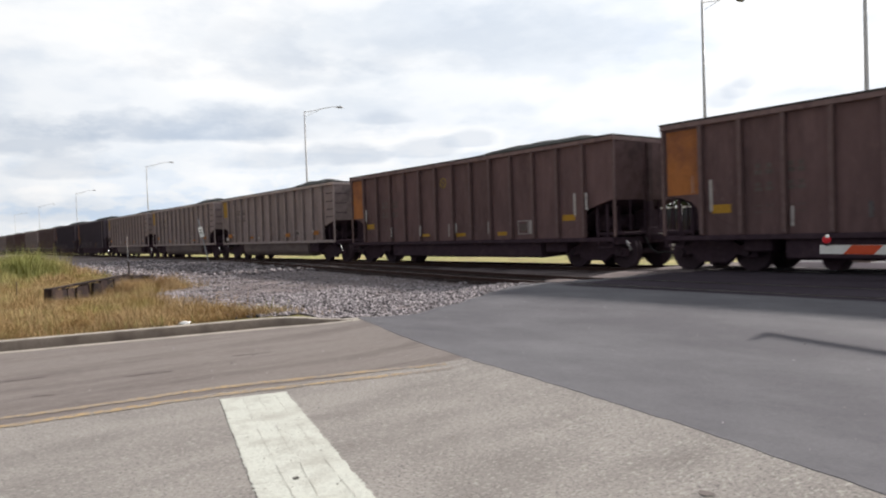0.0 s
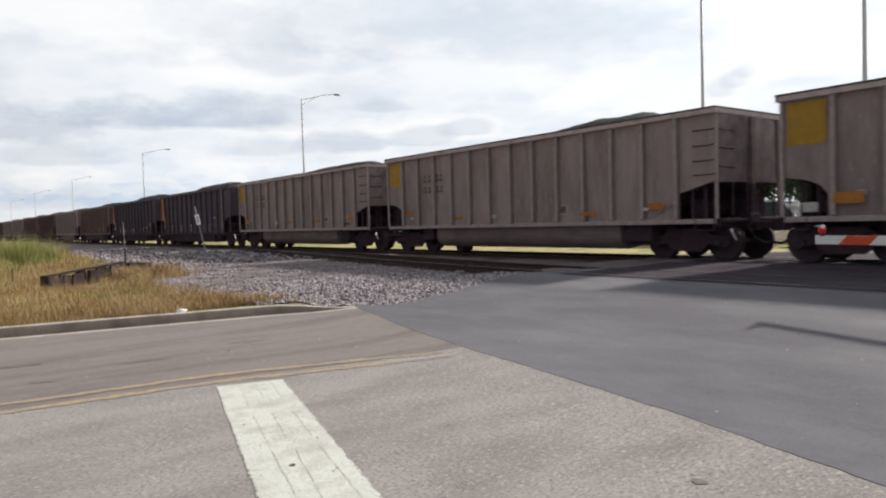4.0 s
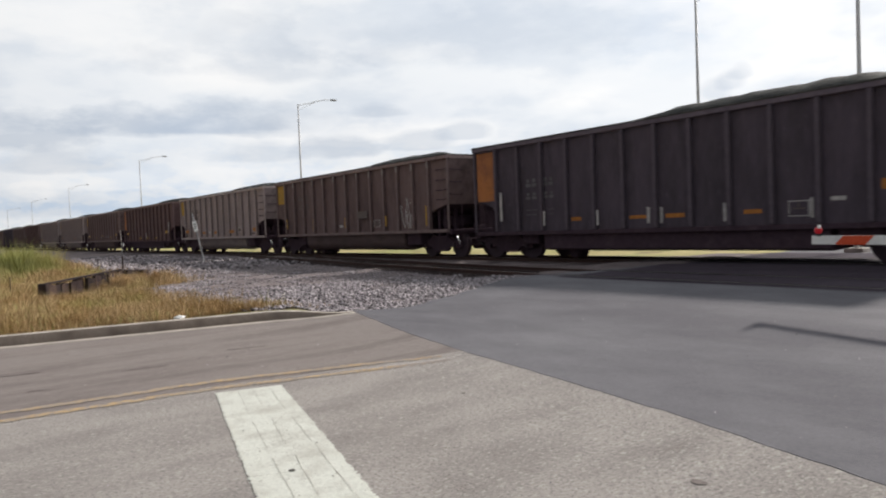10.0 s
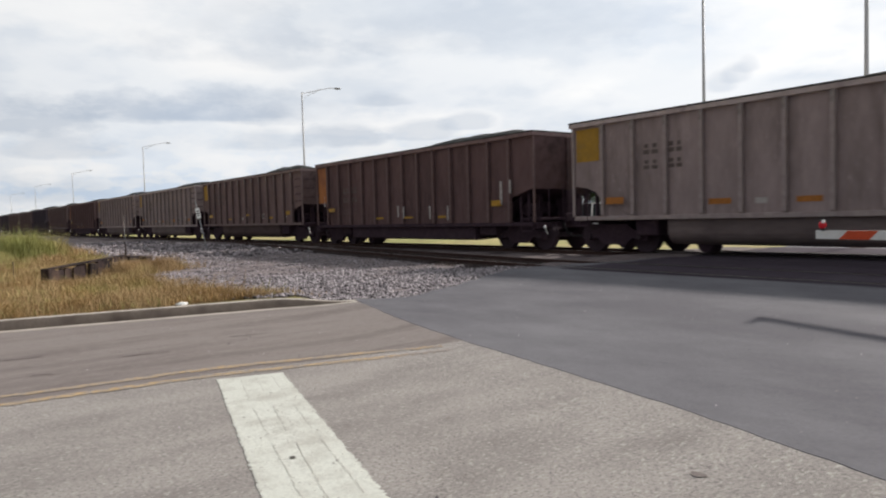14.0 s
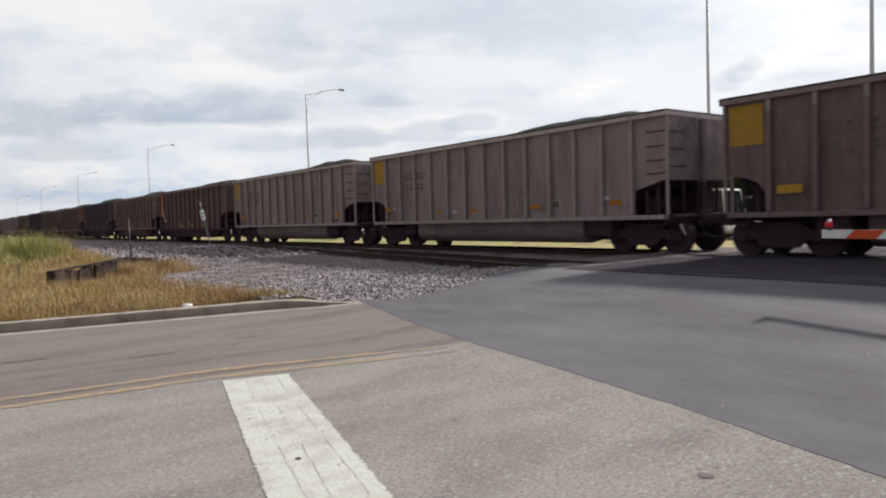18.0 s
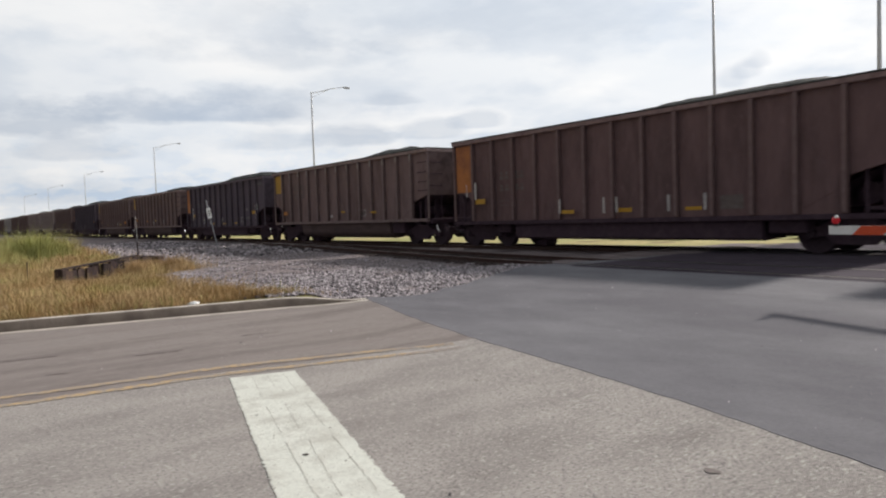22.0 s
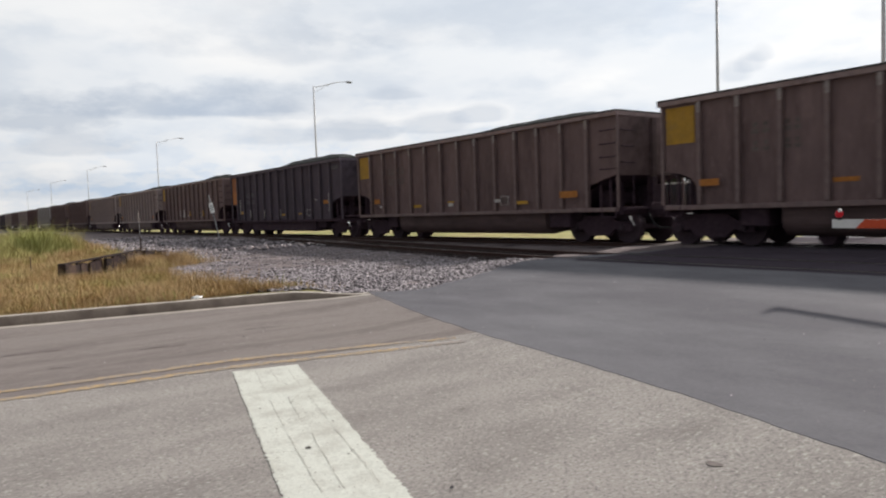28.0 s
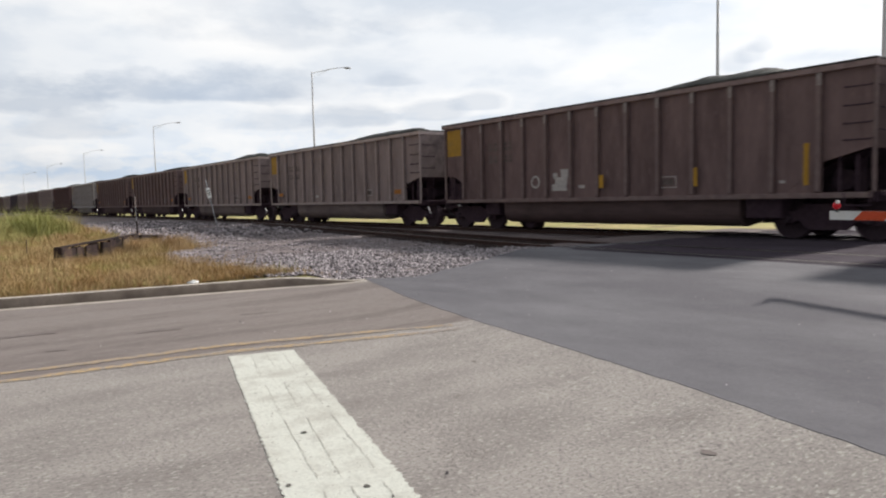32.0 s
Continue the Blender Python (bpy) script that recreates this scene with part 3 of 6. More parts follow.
# tyre smears on the far lane
for x, y, l_, w2 in ((-8.8, 2.18, 0.5, 0.07), (-8.38, 1.04, 0.22, 0.05), (-9.6, 0.9, 0.6, 0.06), (-9.2, 3.6, 0.5, 0.05)):
    stripe("tyre_smear", [(x, y - l_ / 2), (x + 0.03, y), (x + 0.08, y + l_ / 2)], w2, M["smear"], "dark tyre smear on the worn lane", n=40, ragged=0.02)

# hairline cracks in the stop line
rs = np.random.RandomState(3)
S0, S1 = np.array((-6.705, 2.635)), np.array((-1.4, 1.2))
su = (S1 - S0) / np.linalg.norm(S1 - S0)
sv = np.array((-su[1], su[0]))
runs = [(0.1, o, q, o + rs.uniform(-0.02, 0.02)) for o, q in ((0.19, 1.0), (0.03, 0.7), (-0.11, 0.9))]
runs += [(a, o, a + l_, o + rs.uniform(-0.02, 0.02)) for o in (0.20, 0.03, -0.12) for a, l_ in ((1.3, 0.75), (2.3, 1.1), (3.6, 0.9), (4.7, 0.6))]
runs += [(a, -0.3, a + rs.uniform(-0.1, 0.1), rs.uniform(-0.1, 0.3)) for a in (0.55, 0.95, 2.05, 2.62, 3.9)] + [(1.25, 0.12, 1.5, 0.0), (1.42, 0.04, 1.62, 0.10), (1.9, 0.1, 2.05, -0.14)]
for a, o, a2, o2 in runs:
    pts = [tuple(S0 + su * (a + (a2 - a) * q + rs.uniform(-0.012, 0.012)) + sv * (o + (o2 - o) * q + rs.uniform(-0.007, 0.007))) for q in np.linspace(0, 1, 14)]
    stripe("crack", pts, 0.0036, M["crack"], "hairline crack in the road paint", lift=0.008, n=40, ragged=0.0022)
# chips out of the paint
for x, y, r in ((-4.18, 1.905, 0.035), (-3.17, 1.79, 0.03), (-3.45, 1.47, 0.028), (-4.6, 2.3, 0.016), (-3.9, 2.05, 0.014), (-5.3, 2.02, 0.016), (-5.9, 2.5, 0.014), (-2.9, 1.4, 0.02)):
    a_ = np.linspace(0, 6.283, 12, endpoint=False)
    rr = 0.6 * r * rs.uniform(0.7, 1.2, 12)
    V = np.column_stack([x + rr * np.cos(a_) * 1.3, y + rr * np.sin(a_)])
    V = np.column_stack([V, road_z(V[:, 0], V[:, 1]) + 0.009])
    tagged(raw("paint_chip", V, [list(range(12))], M["paint_chip"]), "dark chip in the worn road paint", "road marking", kind="structure")


# kerb: a swept profile that sinks at its end, and a pale gutter
def sweep(name, path, profile, mat, label):
    """path: x, y, share of the kerb's height; profile: offset to the right of the way, height."""
    P = np.asarray(path, float)
    d = np.gradient(P[:, :2], axis=0)
    d /= np.linalg.norm(d, axis=1)[:, None]
    nr = np.stack([d[:, 1], -d[:, 0]], 1)
    n, m = len(P), len(profile)
    V = np.zeros((n, m, 3))
    for j, (o, h) in enumerate(profile):
        V[:, j, :2] = P[:, :2] + nr * o
        V[:, j, 2] = road_z(V[:, j, 0], V[:, j, 1]) + h * (P[:, 2] if h > 0 else 1)
    i = (np.arange(n - 1)[:, None] * m + np.arange(m - 1)[None]).ravel()
    return tagged(raw(name, V.reshape(-1, 3), np.stack([i, i + m, i + m + 1, i + 1], 1), mat), label, "kerb", kind="structure")


kp = [(kerb_x(y), y, 1.0) for y in np.arange(-40, 4.6, 0.6)] + [(-11.68, 4.9, 1.0), (-11.6, 5.2, 0.97), (-11.48, 5.5, 0.8), (-11.36, 5.75, 0.55), (-11.27, 6.0, 0.3), (-11.2, 6.2, 0.12), (-11.12, 6.42, 0.06)]
# one concrete in two tones: shaded sides, and a top strip as if lit
sweep("kerb", kp, [(-0.19, -0.05), (-0.19, 0.14), (-0.17, 0.155), (-0.02, 0.155), (0.0, 0.135), (0.025, 0.0), (0.03, -0.05)], M["kerb"], "weathered concrete kerb, darkened for shade, that sinks at its end")
sweep("kerb_top", kp, [(-0.175, 0.150), (-0.16, 0.159), (-0.03, 0.159), (-0.012, 0.150)], M["concrete"], "kerb top coloured paler for the light it catches")
sweep("gutter", [(x, y, 1.0) for x, y, _ in kp], [(0.02, -0.03), (0.025, 0.006), (0.12, 0.007), (0.20, 0.005), (0.21, -0.03)], M["concrete"], "pale concrete gutter strip along the kerb")

# ---------------------------------------------------------------- tracks
TRAIN_Y = 17.105


def rail_mesh(name, xs, fy, z, parent):
    """A rail of foot, web and head, along y = fy(x)."""
    prof = [(-0.07, -0.17), (-0.07, -0.155), (-0.012, -0.14), (-0.012, -0.045), (-0.036, -0.035), (-0.036, -0.003), (-0.03, 0.0), (0.03, 0.0), (0.036, -0.003), (0.036, -0.035), (0.012, -0.045), (0.012, -0.14), (0.07, -0.155), (0.07, -0.17)]
    n, m = len(xs), len(prof)
    V = np.zeros((n, m, 3))
    for j, (o, h) in enumerate(prof):
        V[:, j] = np.stack([xs, fy(xs) + o, np.full(n, z + h)], 1)
    i = (np.arange(n - 1)[:, None] * m + np.arange(m - 1)[None]).ravel()
    ob = raw(name, V.reshape(-1, 3), np.stack([i, i + m, i + m + 1, i + 1], 1), M["rail_side"], parent)
    ob.data.materials.append(M["rail_top"])
    idx = np.tile(np.array([1 if j == 6 else 0 for j in range(m - 1)], dtype=np.int32), n - 1)
    ob.data.polygons.foreach_set("material_index", idx)
    return ob


NEAR_RAIL = 0.347
tie_bm = bmesh.new()
box(tie_bm, 0, 0, 0, 0.23, 2.6, 0.18, bevel=0.012)
far_track = empty("railway_track", pose(0, 0, 0), "straight railway track of rusty rails on dark wooden ties", "railway track")
near_tr = empty("railway_track", pose(0, 0, 0), "empty railway track bending to join its neighbour", "railway track")
tie0 = part("tie", tie_bm, M["tie_wood"], far_track)
tie0.matrix_basis = pose(-10.85, TRAIN_Y, RAIL - 0.26)
for k in range(1, 150):
    again(tie0, "tie", pose(-10.85 - 0.55 * k, TRAIN_Y + random.uniform(-0.04, 0.04), RAIL - 0.26, 0, 0, random.uniform(-1, 1)), far_track)
for k in range(1, 62):
    x = -10.85 - 0.55 * k
    again(tie0, "tie", pose(x, float(near_track(np.array(x))) + random.uniform(-0.04, 0.04), NEAR_RAIL - 0.26, 0, 0, random.uniform(-1, 1) - 7 * min(1, (-x - 10) / 5)), near_tr)
for o in (-0.753, 0.753):
    rail_mesh("rail", np.array([-900.0, -300.0, -100.0, -12.4, 8.0, 300.0]), lambda x, o=o: np.full_like(x, TRAIN_Y + o), RAIL, far_track)
    rail_mesh("rail", axis((-44, -8, 0.5), (-8, 60, 8)), lambda x, o=o: near_track(x) + o, NEAR_RAIL, near_tr)
# pads added between and beside the rails, in the crossing: train shade as dark colour
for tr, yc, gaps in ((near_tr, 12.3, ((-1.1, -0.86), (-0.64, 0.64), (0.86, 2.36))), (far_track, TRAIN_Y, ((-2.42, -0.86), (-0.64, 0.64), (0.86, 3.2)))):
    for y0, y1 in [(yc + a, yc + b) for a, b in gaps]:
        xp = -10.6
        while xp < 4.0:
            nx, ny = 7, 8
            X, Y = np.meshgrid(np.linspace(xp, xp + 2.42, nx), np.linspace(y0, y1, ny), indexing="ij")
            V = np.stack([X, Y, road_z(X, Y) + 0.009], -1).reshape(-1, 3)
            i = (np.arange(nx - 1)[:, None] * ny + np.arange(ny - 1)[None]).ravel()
            raw("crossing_pad", V, np.stack([i, i + ny, i + ny + 1, i + 1], 1), M["crossing_pad"], tr, "added dark pad that stands in for train shade")
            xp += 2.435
# rubber flangeways beside the rails, in the crossing
for tr, fy, zz in ((near_tr, near_track, NEAR_RAIL), (far_track, lambda x: np.full_like(x, TRAIN_Y), RAIL)):
    for o in (-0.753, 0.753):
        for e in (-0.075, 0.075):
            xx = np.linspace(-10.9, 4.2, 30)
            yy = fy(xx) + o + e
            zt = road_z(xx, yy) + 0.012
            V = np.concatenate([np.stack([xx, yy + d, zt], 1) for d in (-0.035, 0.035)])
            j = np.arange(29)
            raw("flangeway", V, np.stack([j, j + 1, j + 31, j + 30], 1), M["rubber"], tr, "black rubber strip beside the rail")

# ballast: a bed under the stones
bed = sheet("ballast_bed", axis((-300, -60, 10), (-60, -10.2, 0.3)), axis((4.2, 8.0, 0.1), (8.0, 19.6, 0.25)), lambda x, y: np.where((y > grass_edge(x) - 0.1) & (x < kerb_x(y) - 0.25) | (y > 6.3), np.maximum(land_z(x, y), 0.0) + 0.02 + 0.02 * np.sin(x * 3.1) * np.sin(y * 2.7) + 0.05 * smooth01(14, 16, y), land_z(x, y) - 0.1), M["ballast_bed"])
tagged(bed, "bed of crushed grey stone under the tracks", kind="structure")

w_ = np.linspace(0, 1, 90)
# sheets along both tracks whose colour holds the train's shadow
for nm, fy, half, zz, xa in (("track_bed_near", near_track, 1.75, 0.225, -46.0), ("track_bed_far", lambda x: np.full_like(x, TRAIN_Y), 2.3, 0.245, -300.0)):
    xx = np.concatenate([np.arange(xa, -60, 10.0), np.arange(max(xa, -60), -10.3, 0.4), [-10.2]])
    rows_ = []
    for o in np.linspace(-half, half, 9):
        drop = 0.12 * (abs(o) / half) ** 6
        rows_.append(np.stack([xx, fy(xx) + o, np.full_like(xx, zz) - drop + 0.012 * np.sin(xx * 5 + o * 9)], 1))
    V = np.stack(rows_, 1)
    i = (np.arange(len(xx) - 1)[:, None] * 9 + np.arange(8)[None]).ravel()
    tagged(raw(nm, V.reshape(-1, 3), np.stack([i, i + 9, i + 10, i + 1], 1), M["track_bed"], smooth=True), "dark ballast between the rails, deepened for train shade", kind="structure")

# ---------------------------------------------------------------- the coal train
PITCH, BODY_L, HALF_W, TOP = 16.18, 14.65, 1.575, 3.75
HL = BODY_L / 2
RIBS = [-HL + 1.15 + 1.03 * k for k in range(13)]


def rolled(t):
    """Metres that the train has gone at t seconds."""
    return 8.8495 * t + 0.01146 * t * t + 8.0354e-5 * t ** 3 - 0.023 * math.exp(-t)


def mark(car, name, mat, x0, x1, z0, z1, label="", y=-1.466):
    return part(name, boxes(((x0 + x1) / 2, y, (z0 + z1) / 2, x1 - x0, 0.008, z1 - z0)), mat, car, label)


def ring_mark(car, x, z, r0, r1, mat, label):
    a = np.linspace(0, 6.2832, 24, endpoint=False)
    V = [(x + r * math.cos(t), y, z + r * math.sin(t)) for y in (-1.461, -1.470) for r in (r0, r1) for t in a]
    j, k = np.arange(24), np.roll(np.arange(24), -1)
    F = np.concatenate([np.stack([p + j, p + k, q + k, q + j], 1) for p, q in ((48, 72), (72, 24), (24, 0), (0, 48))])
    return raw("emblem", V, F, mat, car, label)


def data_block(car, x, z, w, h, bars):
    """A painted frame round bars of small writing."""
    V = [(x + a * w + o * (1 if a else -1), y, z + b * h + o * (1 if b else -1)) for y in (-1.461, -1.470) for o in (-0.011, 0.011) for a, b in ((0, 0), (1, 0), (1, 1), (0, 1))]
    j, k = np.arange(4), np.roll(np.arange(4), -1)
    F = np.concatenate([np.stack([p + j, p + k, q + k, q + j], 1) for p, q in ((8, 12), (12, 4), (4, 0), (0, 8))])
    blk = raw("data_block", V, F, M["mark_white"], car, "pale painted frame round small writing")
    for x0, z0, x1, z1 in bars:
        part("writing", boxes((x + (x0 + x1) / 2, -1.467, z + (z0 + z1) / 2, x1 - x0, 0.008, z1 - z0)), M["mark_grey"], blk)


def make_truck(car, x, side):
    tk = part("truck", boxes((0, 0, 0.52, 0.35, 1.9, 0.3), bevel=0.02), M["gear"], car, "grimy cast steel wheel truck")
    tk.matrix_basis = pose(x, 0, 0)
    for s in (-1, 1):
        bm = bmesh.new()
        prism(bm, [(-1.15, 0.36), (-0.95, 0.33), (-0.62, 0.42), (-0.4, 0.22), (0.4, 0.22), (0.62, 0.42), (0.95, 0.33), (1.15, 0.36), (1.15, 0.56), (0.98, 0.62), (0.7, 0.64), (0.45, 0.80), (-0.45, 0.80), (-0.7, 0.64), (-0.98, 0.62), (-1.15, 0.56)], s * 1.02 - 0.06, s * 1.02 + 0.06)
        part("side_frame", bm, M["gear"], tk)
        for e in (-0.89, 0.89):
            bm = rod(bmesh.new(), (e, s * 1.06, 0.457), (e, s * 1.17, 0.457), 0.11, 0.09, 12)
            part("bearing_cap", bm, M["wheel_steel"], tk)
        bm = bmesh.new()
        for k in (-0.16, 0.0, 0.16):
            rod(bm, (k, s * 1.0, 0.28), (k, s * 1.0, 0.62), 0.065, None, 8)
        part("spring_group", bm, M["gear"], tk)
    for e in (-0.89, 0.89):
        bm = rod(bmesh.new(), (0, -1.05, 0), (0, 1.05, 0), 0.08, None, 10)
        for s in (-1, 1):
            rod(bm, (0, s * 0.70, 0), (0, s * 0.83, 0), 0.457, 0.445 if s > 0 else 0.457, 28)
            rod(bm, (0, s * 0.665, 0), (0, s * 0.70, 0), 0.49 if s > 0 else 0.485, 0.485, 28)
            rod(bm, (0, s * 0.83, 0), (0, s * 0.86, 0), 0.14, None, 12)
            for a in range(4):
                rod(bm, (0.26 * math.cos(a * 1.571), s * 0.83, 0.26 * math.sin(a * 1.571)), (0.26 * math.cos(a * 1.571), s * 0.838, 0.26 * math.sin(a * 1.571)), 0.05, None, 8)
        ws = part("wheelset", bm, M["wheel_steel"], tk)
        ws.matrix_basis = pose(e, 0, 0.457)
    return tk


def make_car(style, look_name, label):
    """A bathtub gondola, origin on the rails below its middle; it runs towards +x."""
    sheet_m, edge_m = BODY[look_name][:2]
    car = empty("coal_hopper_car", pose(0, TRAIN_Y, RAIL), label, "railway wagon", "cars of the coal train")
    sill = 1.05 if style == "tub" else 0.9
    out = [(-HL + 0.03, TOP - 0.1), (-HL + 0.03, 1.93), (-HL + 0.5, 1.86), (-HL + 0.84, 1.73), (-HL + 1.0, 1.52), (-HL + 1.02, sill), (HL - 1.12, sill), (HL - 1.12, 1.70), (HL - 0.55, 1.86), (HL - 0.03, 2.0), (HL - 0.03, TOP - 0.1)]
    for s in (-1, 1):
        bm = prism(bmesh.new(), out, s * 1.445 - 0.015, s * 1.445 + 0.015)
        part("side_sheet", bm, sheet_m, car)
    # ends: an upright sheet, rounded towards the sides, and a slope below it
    for s in (-1, 1):
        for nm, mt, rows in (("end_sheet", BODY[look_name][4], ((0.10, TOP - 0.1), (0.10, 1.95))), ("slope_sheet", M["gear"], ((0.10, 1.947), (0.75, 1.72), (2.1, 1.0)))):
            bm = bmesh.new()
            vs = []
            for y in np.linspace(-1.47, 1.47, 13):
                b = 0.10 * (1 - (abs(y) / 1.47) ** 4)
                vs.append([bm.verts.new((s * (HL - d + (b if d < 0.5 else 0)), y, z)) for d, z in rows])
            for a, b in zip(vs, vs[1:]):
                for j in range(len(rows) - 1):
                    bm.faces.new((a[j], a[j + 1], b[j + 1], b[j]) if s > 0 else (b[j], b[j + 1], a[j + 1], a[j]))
            part(nm, bm, mt, car, "dark slope under the end" if nm == "slope_sheet" else "", smooth=True)
        part("end_post", boxes((s * (HL + 0.02), 0.0, 2.75, 0.13, 0.20, 1.7), bevel=0.015), BODY[look_name][2], car, "upright in the middle of the end")
        part("end_post", boxes((s * (HL + 0.02), 0.0, 1.45, 0.13, 0.22, 0.9), bevel=0.015), M["gear"], car)
        for q in (-0.95, -0.3, 0.35, 1.0):
            part("end_rail", rod(bmesh.new(), (s * (HL + 0.06), q, 1.04), (s * (HL + 0.06), q, 1.95), 0.022, None, 6), M["gear"], car)
        part("end_sill", boxes((s * (HL - 0.1), 0, sill - 0.1, 0.22, 2.9, 0.2), (s * (HL - 0.02), 0, 1.0, 0.3, 0.5, 0.3), bevel=0.012), M["gear"], car)
        bm = boxes((s * (HL + 0.32), 0, 0.86, 0.75, 0.16, 0.18), (s * (HL + 0.68), 0.03, 0.86, 0.24, 0.30, 0.28), bevel=0.02)
        part("coupler", bm, M["gear"], car, "grimy knuckle coupler")
        for q in (-1, 1):
            part("corner_post", boxes((s * (HL - 0.04), q * 1.50, (TOP + sill) / 2 - 0.05, 0.075, 0.06, TOP - sill - 0.1), bevel=0.01), edge_m, car)
            for d in (0.42, 0.78):
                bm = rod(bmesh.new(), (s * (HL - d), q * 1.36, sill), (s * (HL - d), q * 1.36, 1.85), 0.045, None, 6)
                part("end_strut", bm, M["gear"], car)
        # platform, tank, housing and braces added to block the light under the end
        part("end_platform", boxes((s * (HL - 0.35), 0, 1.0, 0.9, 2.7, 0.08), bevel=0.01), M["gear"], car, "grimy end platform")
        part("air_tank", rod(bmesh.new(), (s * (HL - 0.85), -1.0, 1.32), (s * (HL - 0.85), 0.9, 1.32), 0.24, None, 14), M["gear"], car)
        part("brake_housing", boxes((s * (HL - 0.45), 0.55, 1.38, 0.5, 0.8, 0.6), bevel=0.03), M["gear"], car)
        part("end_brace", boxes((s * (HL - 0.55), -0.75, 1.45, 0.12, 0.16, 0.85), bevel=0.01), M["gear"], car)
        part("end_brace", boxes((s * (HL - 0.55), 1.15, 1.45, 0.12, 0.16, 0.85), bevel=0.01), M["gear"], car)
        bm = bmesh.new()
        hose = [(s * (HL + 0.1), -0.35, 0.85), (s * (HL + 0.3), -0.38, 0.55), (s * (HL + 0.55), -0.38, 0.42), (s * (HL + 0.78), -0.36, 0.45)]
        for a, b in zip(hose, hose[1:]):
            rod(bm, a, b, 0.03, None, 7)
        part("air_hose", bm, M["rubber"], car)
        # hand holds at two corners of each end
        bm = bmesh.new()
        rod(bm, (s * (HL - 0.1), -1.55, sill - 0.28), (s * (HL - 0.6), -1.55, sill - 0.28), 0.018, None, 6)
        rod(bm, (s * (HL - 0.1), -1.55, sill - 0.28), (s * (HL - 0.1), -1.55, sill), 0.018, None, 6)
        rod(bm, (s * (HL - 0.6), -1.55, sill - 0.28), (s * (HL - 0.6), -1.55, sill), 0.018, None, 6)
        part("step", bm, M["gear"], car)
    bm = bmesh.new()
    for s in (-1, 1):
        lip = 0.07 if style == "tub" else 0.0
        box(bm, -lip / 2, s * (HALF_W - 0.075), TOP - 0.07, BODY_L + lip, 0.15, 0.14, bevel=0.012)
        box(bm, s * (HL - 0.07), 0, TOP - 0.07, 0.14, 2 * HALF_W - 0.304, 0.14, bevel=0.012)
    part("top_chord", bm, BODY[look_name][5], car, "paler steel rim along the top")
    bm = bmesh.new()
    for s in (-1, 1):
        box(bm, -lip / 2, s * (HALF_W - 0.07), TOP + 0.003, BODY_L + 0.01 + lip, 0.165, 0.05, bevel=0.015)
        box(bm, s * (HL - 0.065), 0, TOP + 0.003, 0.155, 2 * HALF_W - 0.31, 0.05, bevel=0.015)
    part("coal_dust", bm, M["coal_rim"], car, "black coal dust caked on the rim")
    # light and shade painted on each rib: dark flanks, a paler strip in front
    r0 = part("rib", boxes((0, 0, 0, 0.115, 0.125, TOP - 0.14 - sill), bevel=0.012), BODY[look_name][3], car, "upright rib with shade painted on its flanks")
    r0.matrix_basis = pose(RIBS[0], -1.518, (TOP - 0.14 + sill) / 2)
    f0 = part("rib_face", boxes((0, 0, 0, 0.092, 0.006, TOP - 0.2 - sill), bevel=0.002), edge_m, r0, "rib face painted paler as if lit")
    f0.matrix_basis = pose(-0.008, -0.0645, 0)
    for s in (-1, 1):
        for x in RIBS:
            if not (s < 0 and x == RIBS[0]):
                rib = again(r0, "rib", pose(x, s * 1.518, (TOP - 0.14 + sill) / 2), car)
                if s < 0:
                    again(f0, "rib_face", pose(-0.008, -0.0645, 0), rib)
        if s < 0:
            t0 = part("rib_tip", boxes((0, 0, 0, 0.10, 0.008, 0.26), bevel=0.002), M["pale_tip"] if style == "tub" else edge_m, car, "pale top of a rib")
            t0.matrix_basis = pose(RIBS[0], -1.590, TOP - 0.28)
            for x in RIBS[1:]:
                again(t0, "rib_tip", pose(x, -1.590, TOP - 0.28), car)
        part("side_sill", boxes((0, s * 1.50, sill - 0.06, BODY_L - 0.15, 0.12, 0.12), bevel=0.01), edge_m if style == "tub" else M["gear"], car)
    part("centre_sill", boxes((0, 0, 0.88, BODY_L + 0.2, 0.6, 0.32), bevel=0.02), M["gear"], car)
    # tubs that hang between the trucks
    bm = bmesh.new()
    for s in (-1, 1):
        prof = [(s * 0.32, sill - 0.05), (s * 0.32, 0.36)] + [(s * (1.0 + 0.42 * math.sin(a)), 0.66 - 0.40 * math.cos(a)) for a in np.linspace(0, 1.571, 7)] + [(s * 1.42, sill - 0.05)] if style == "tub" else [(s * 0.32, sill - 0.05), (s * 0.32, 0.34), (s * 1.30, 0.30), (s * 1.43, 0.36), (s * 1.43, sill - 0.05)]
        a = [bm.verts.new((-4.15, y, z)) for y, z in prof]
        b = [bm.verts.new((4.3, y, z)) for y, z in prof]
        bm.faces.new(a)
        bm.faces.new(b[::-1])
        for j in range(len(prof)):
            bm.faces.new((a[j], b[j], b[(j + 1) % len(prof)], a[(j + 1) % len(prof)]))
    bmesh.ops.recalc_face_normals(bm, faces=bm.faces)
    # the shade under the car is put into the tub's darker colour
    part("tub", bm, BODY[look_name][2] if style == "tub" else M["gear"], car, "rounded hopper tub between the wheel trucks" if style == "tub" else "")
    part("brake_cylinder", boxes((4.85, -0.9, 0.72, 0.9, 0.9, 0.5), bevel=0.03), M["gear"], car)
    part("valve_box", boxes((-4.9, -0.9, 0.72, 0.7, 0.8, 0.45), bevel=0.03), M["gear"], car)
    bm = rod(bmesh.new(), (-3.35, -0.55, 0.28), (-3.35, -1.0, 0.28), 0.24, 0.22, 16)
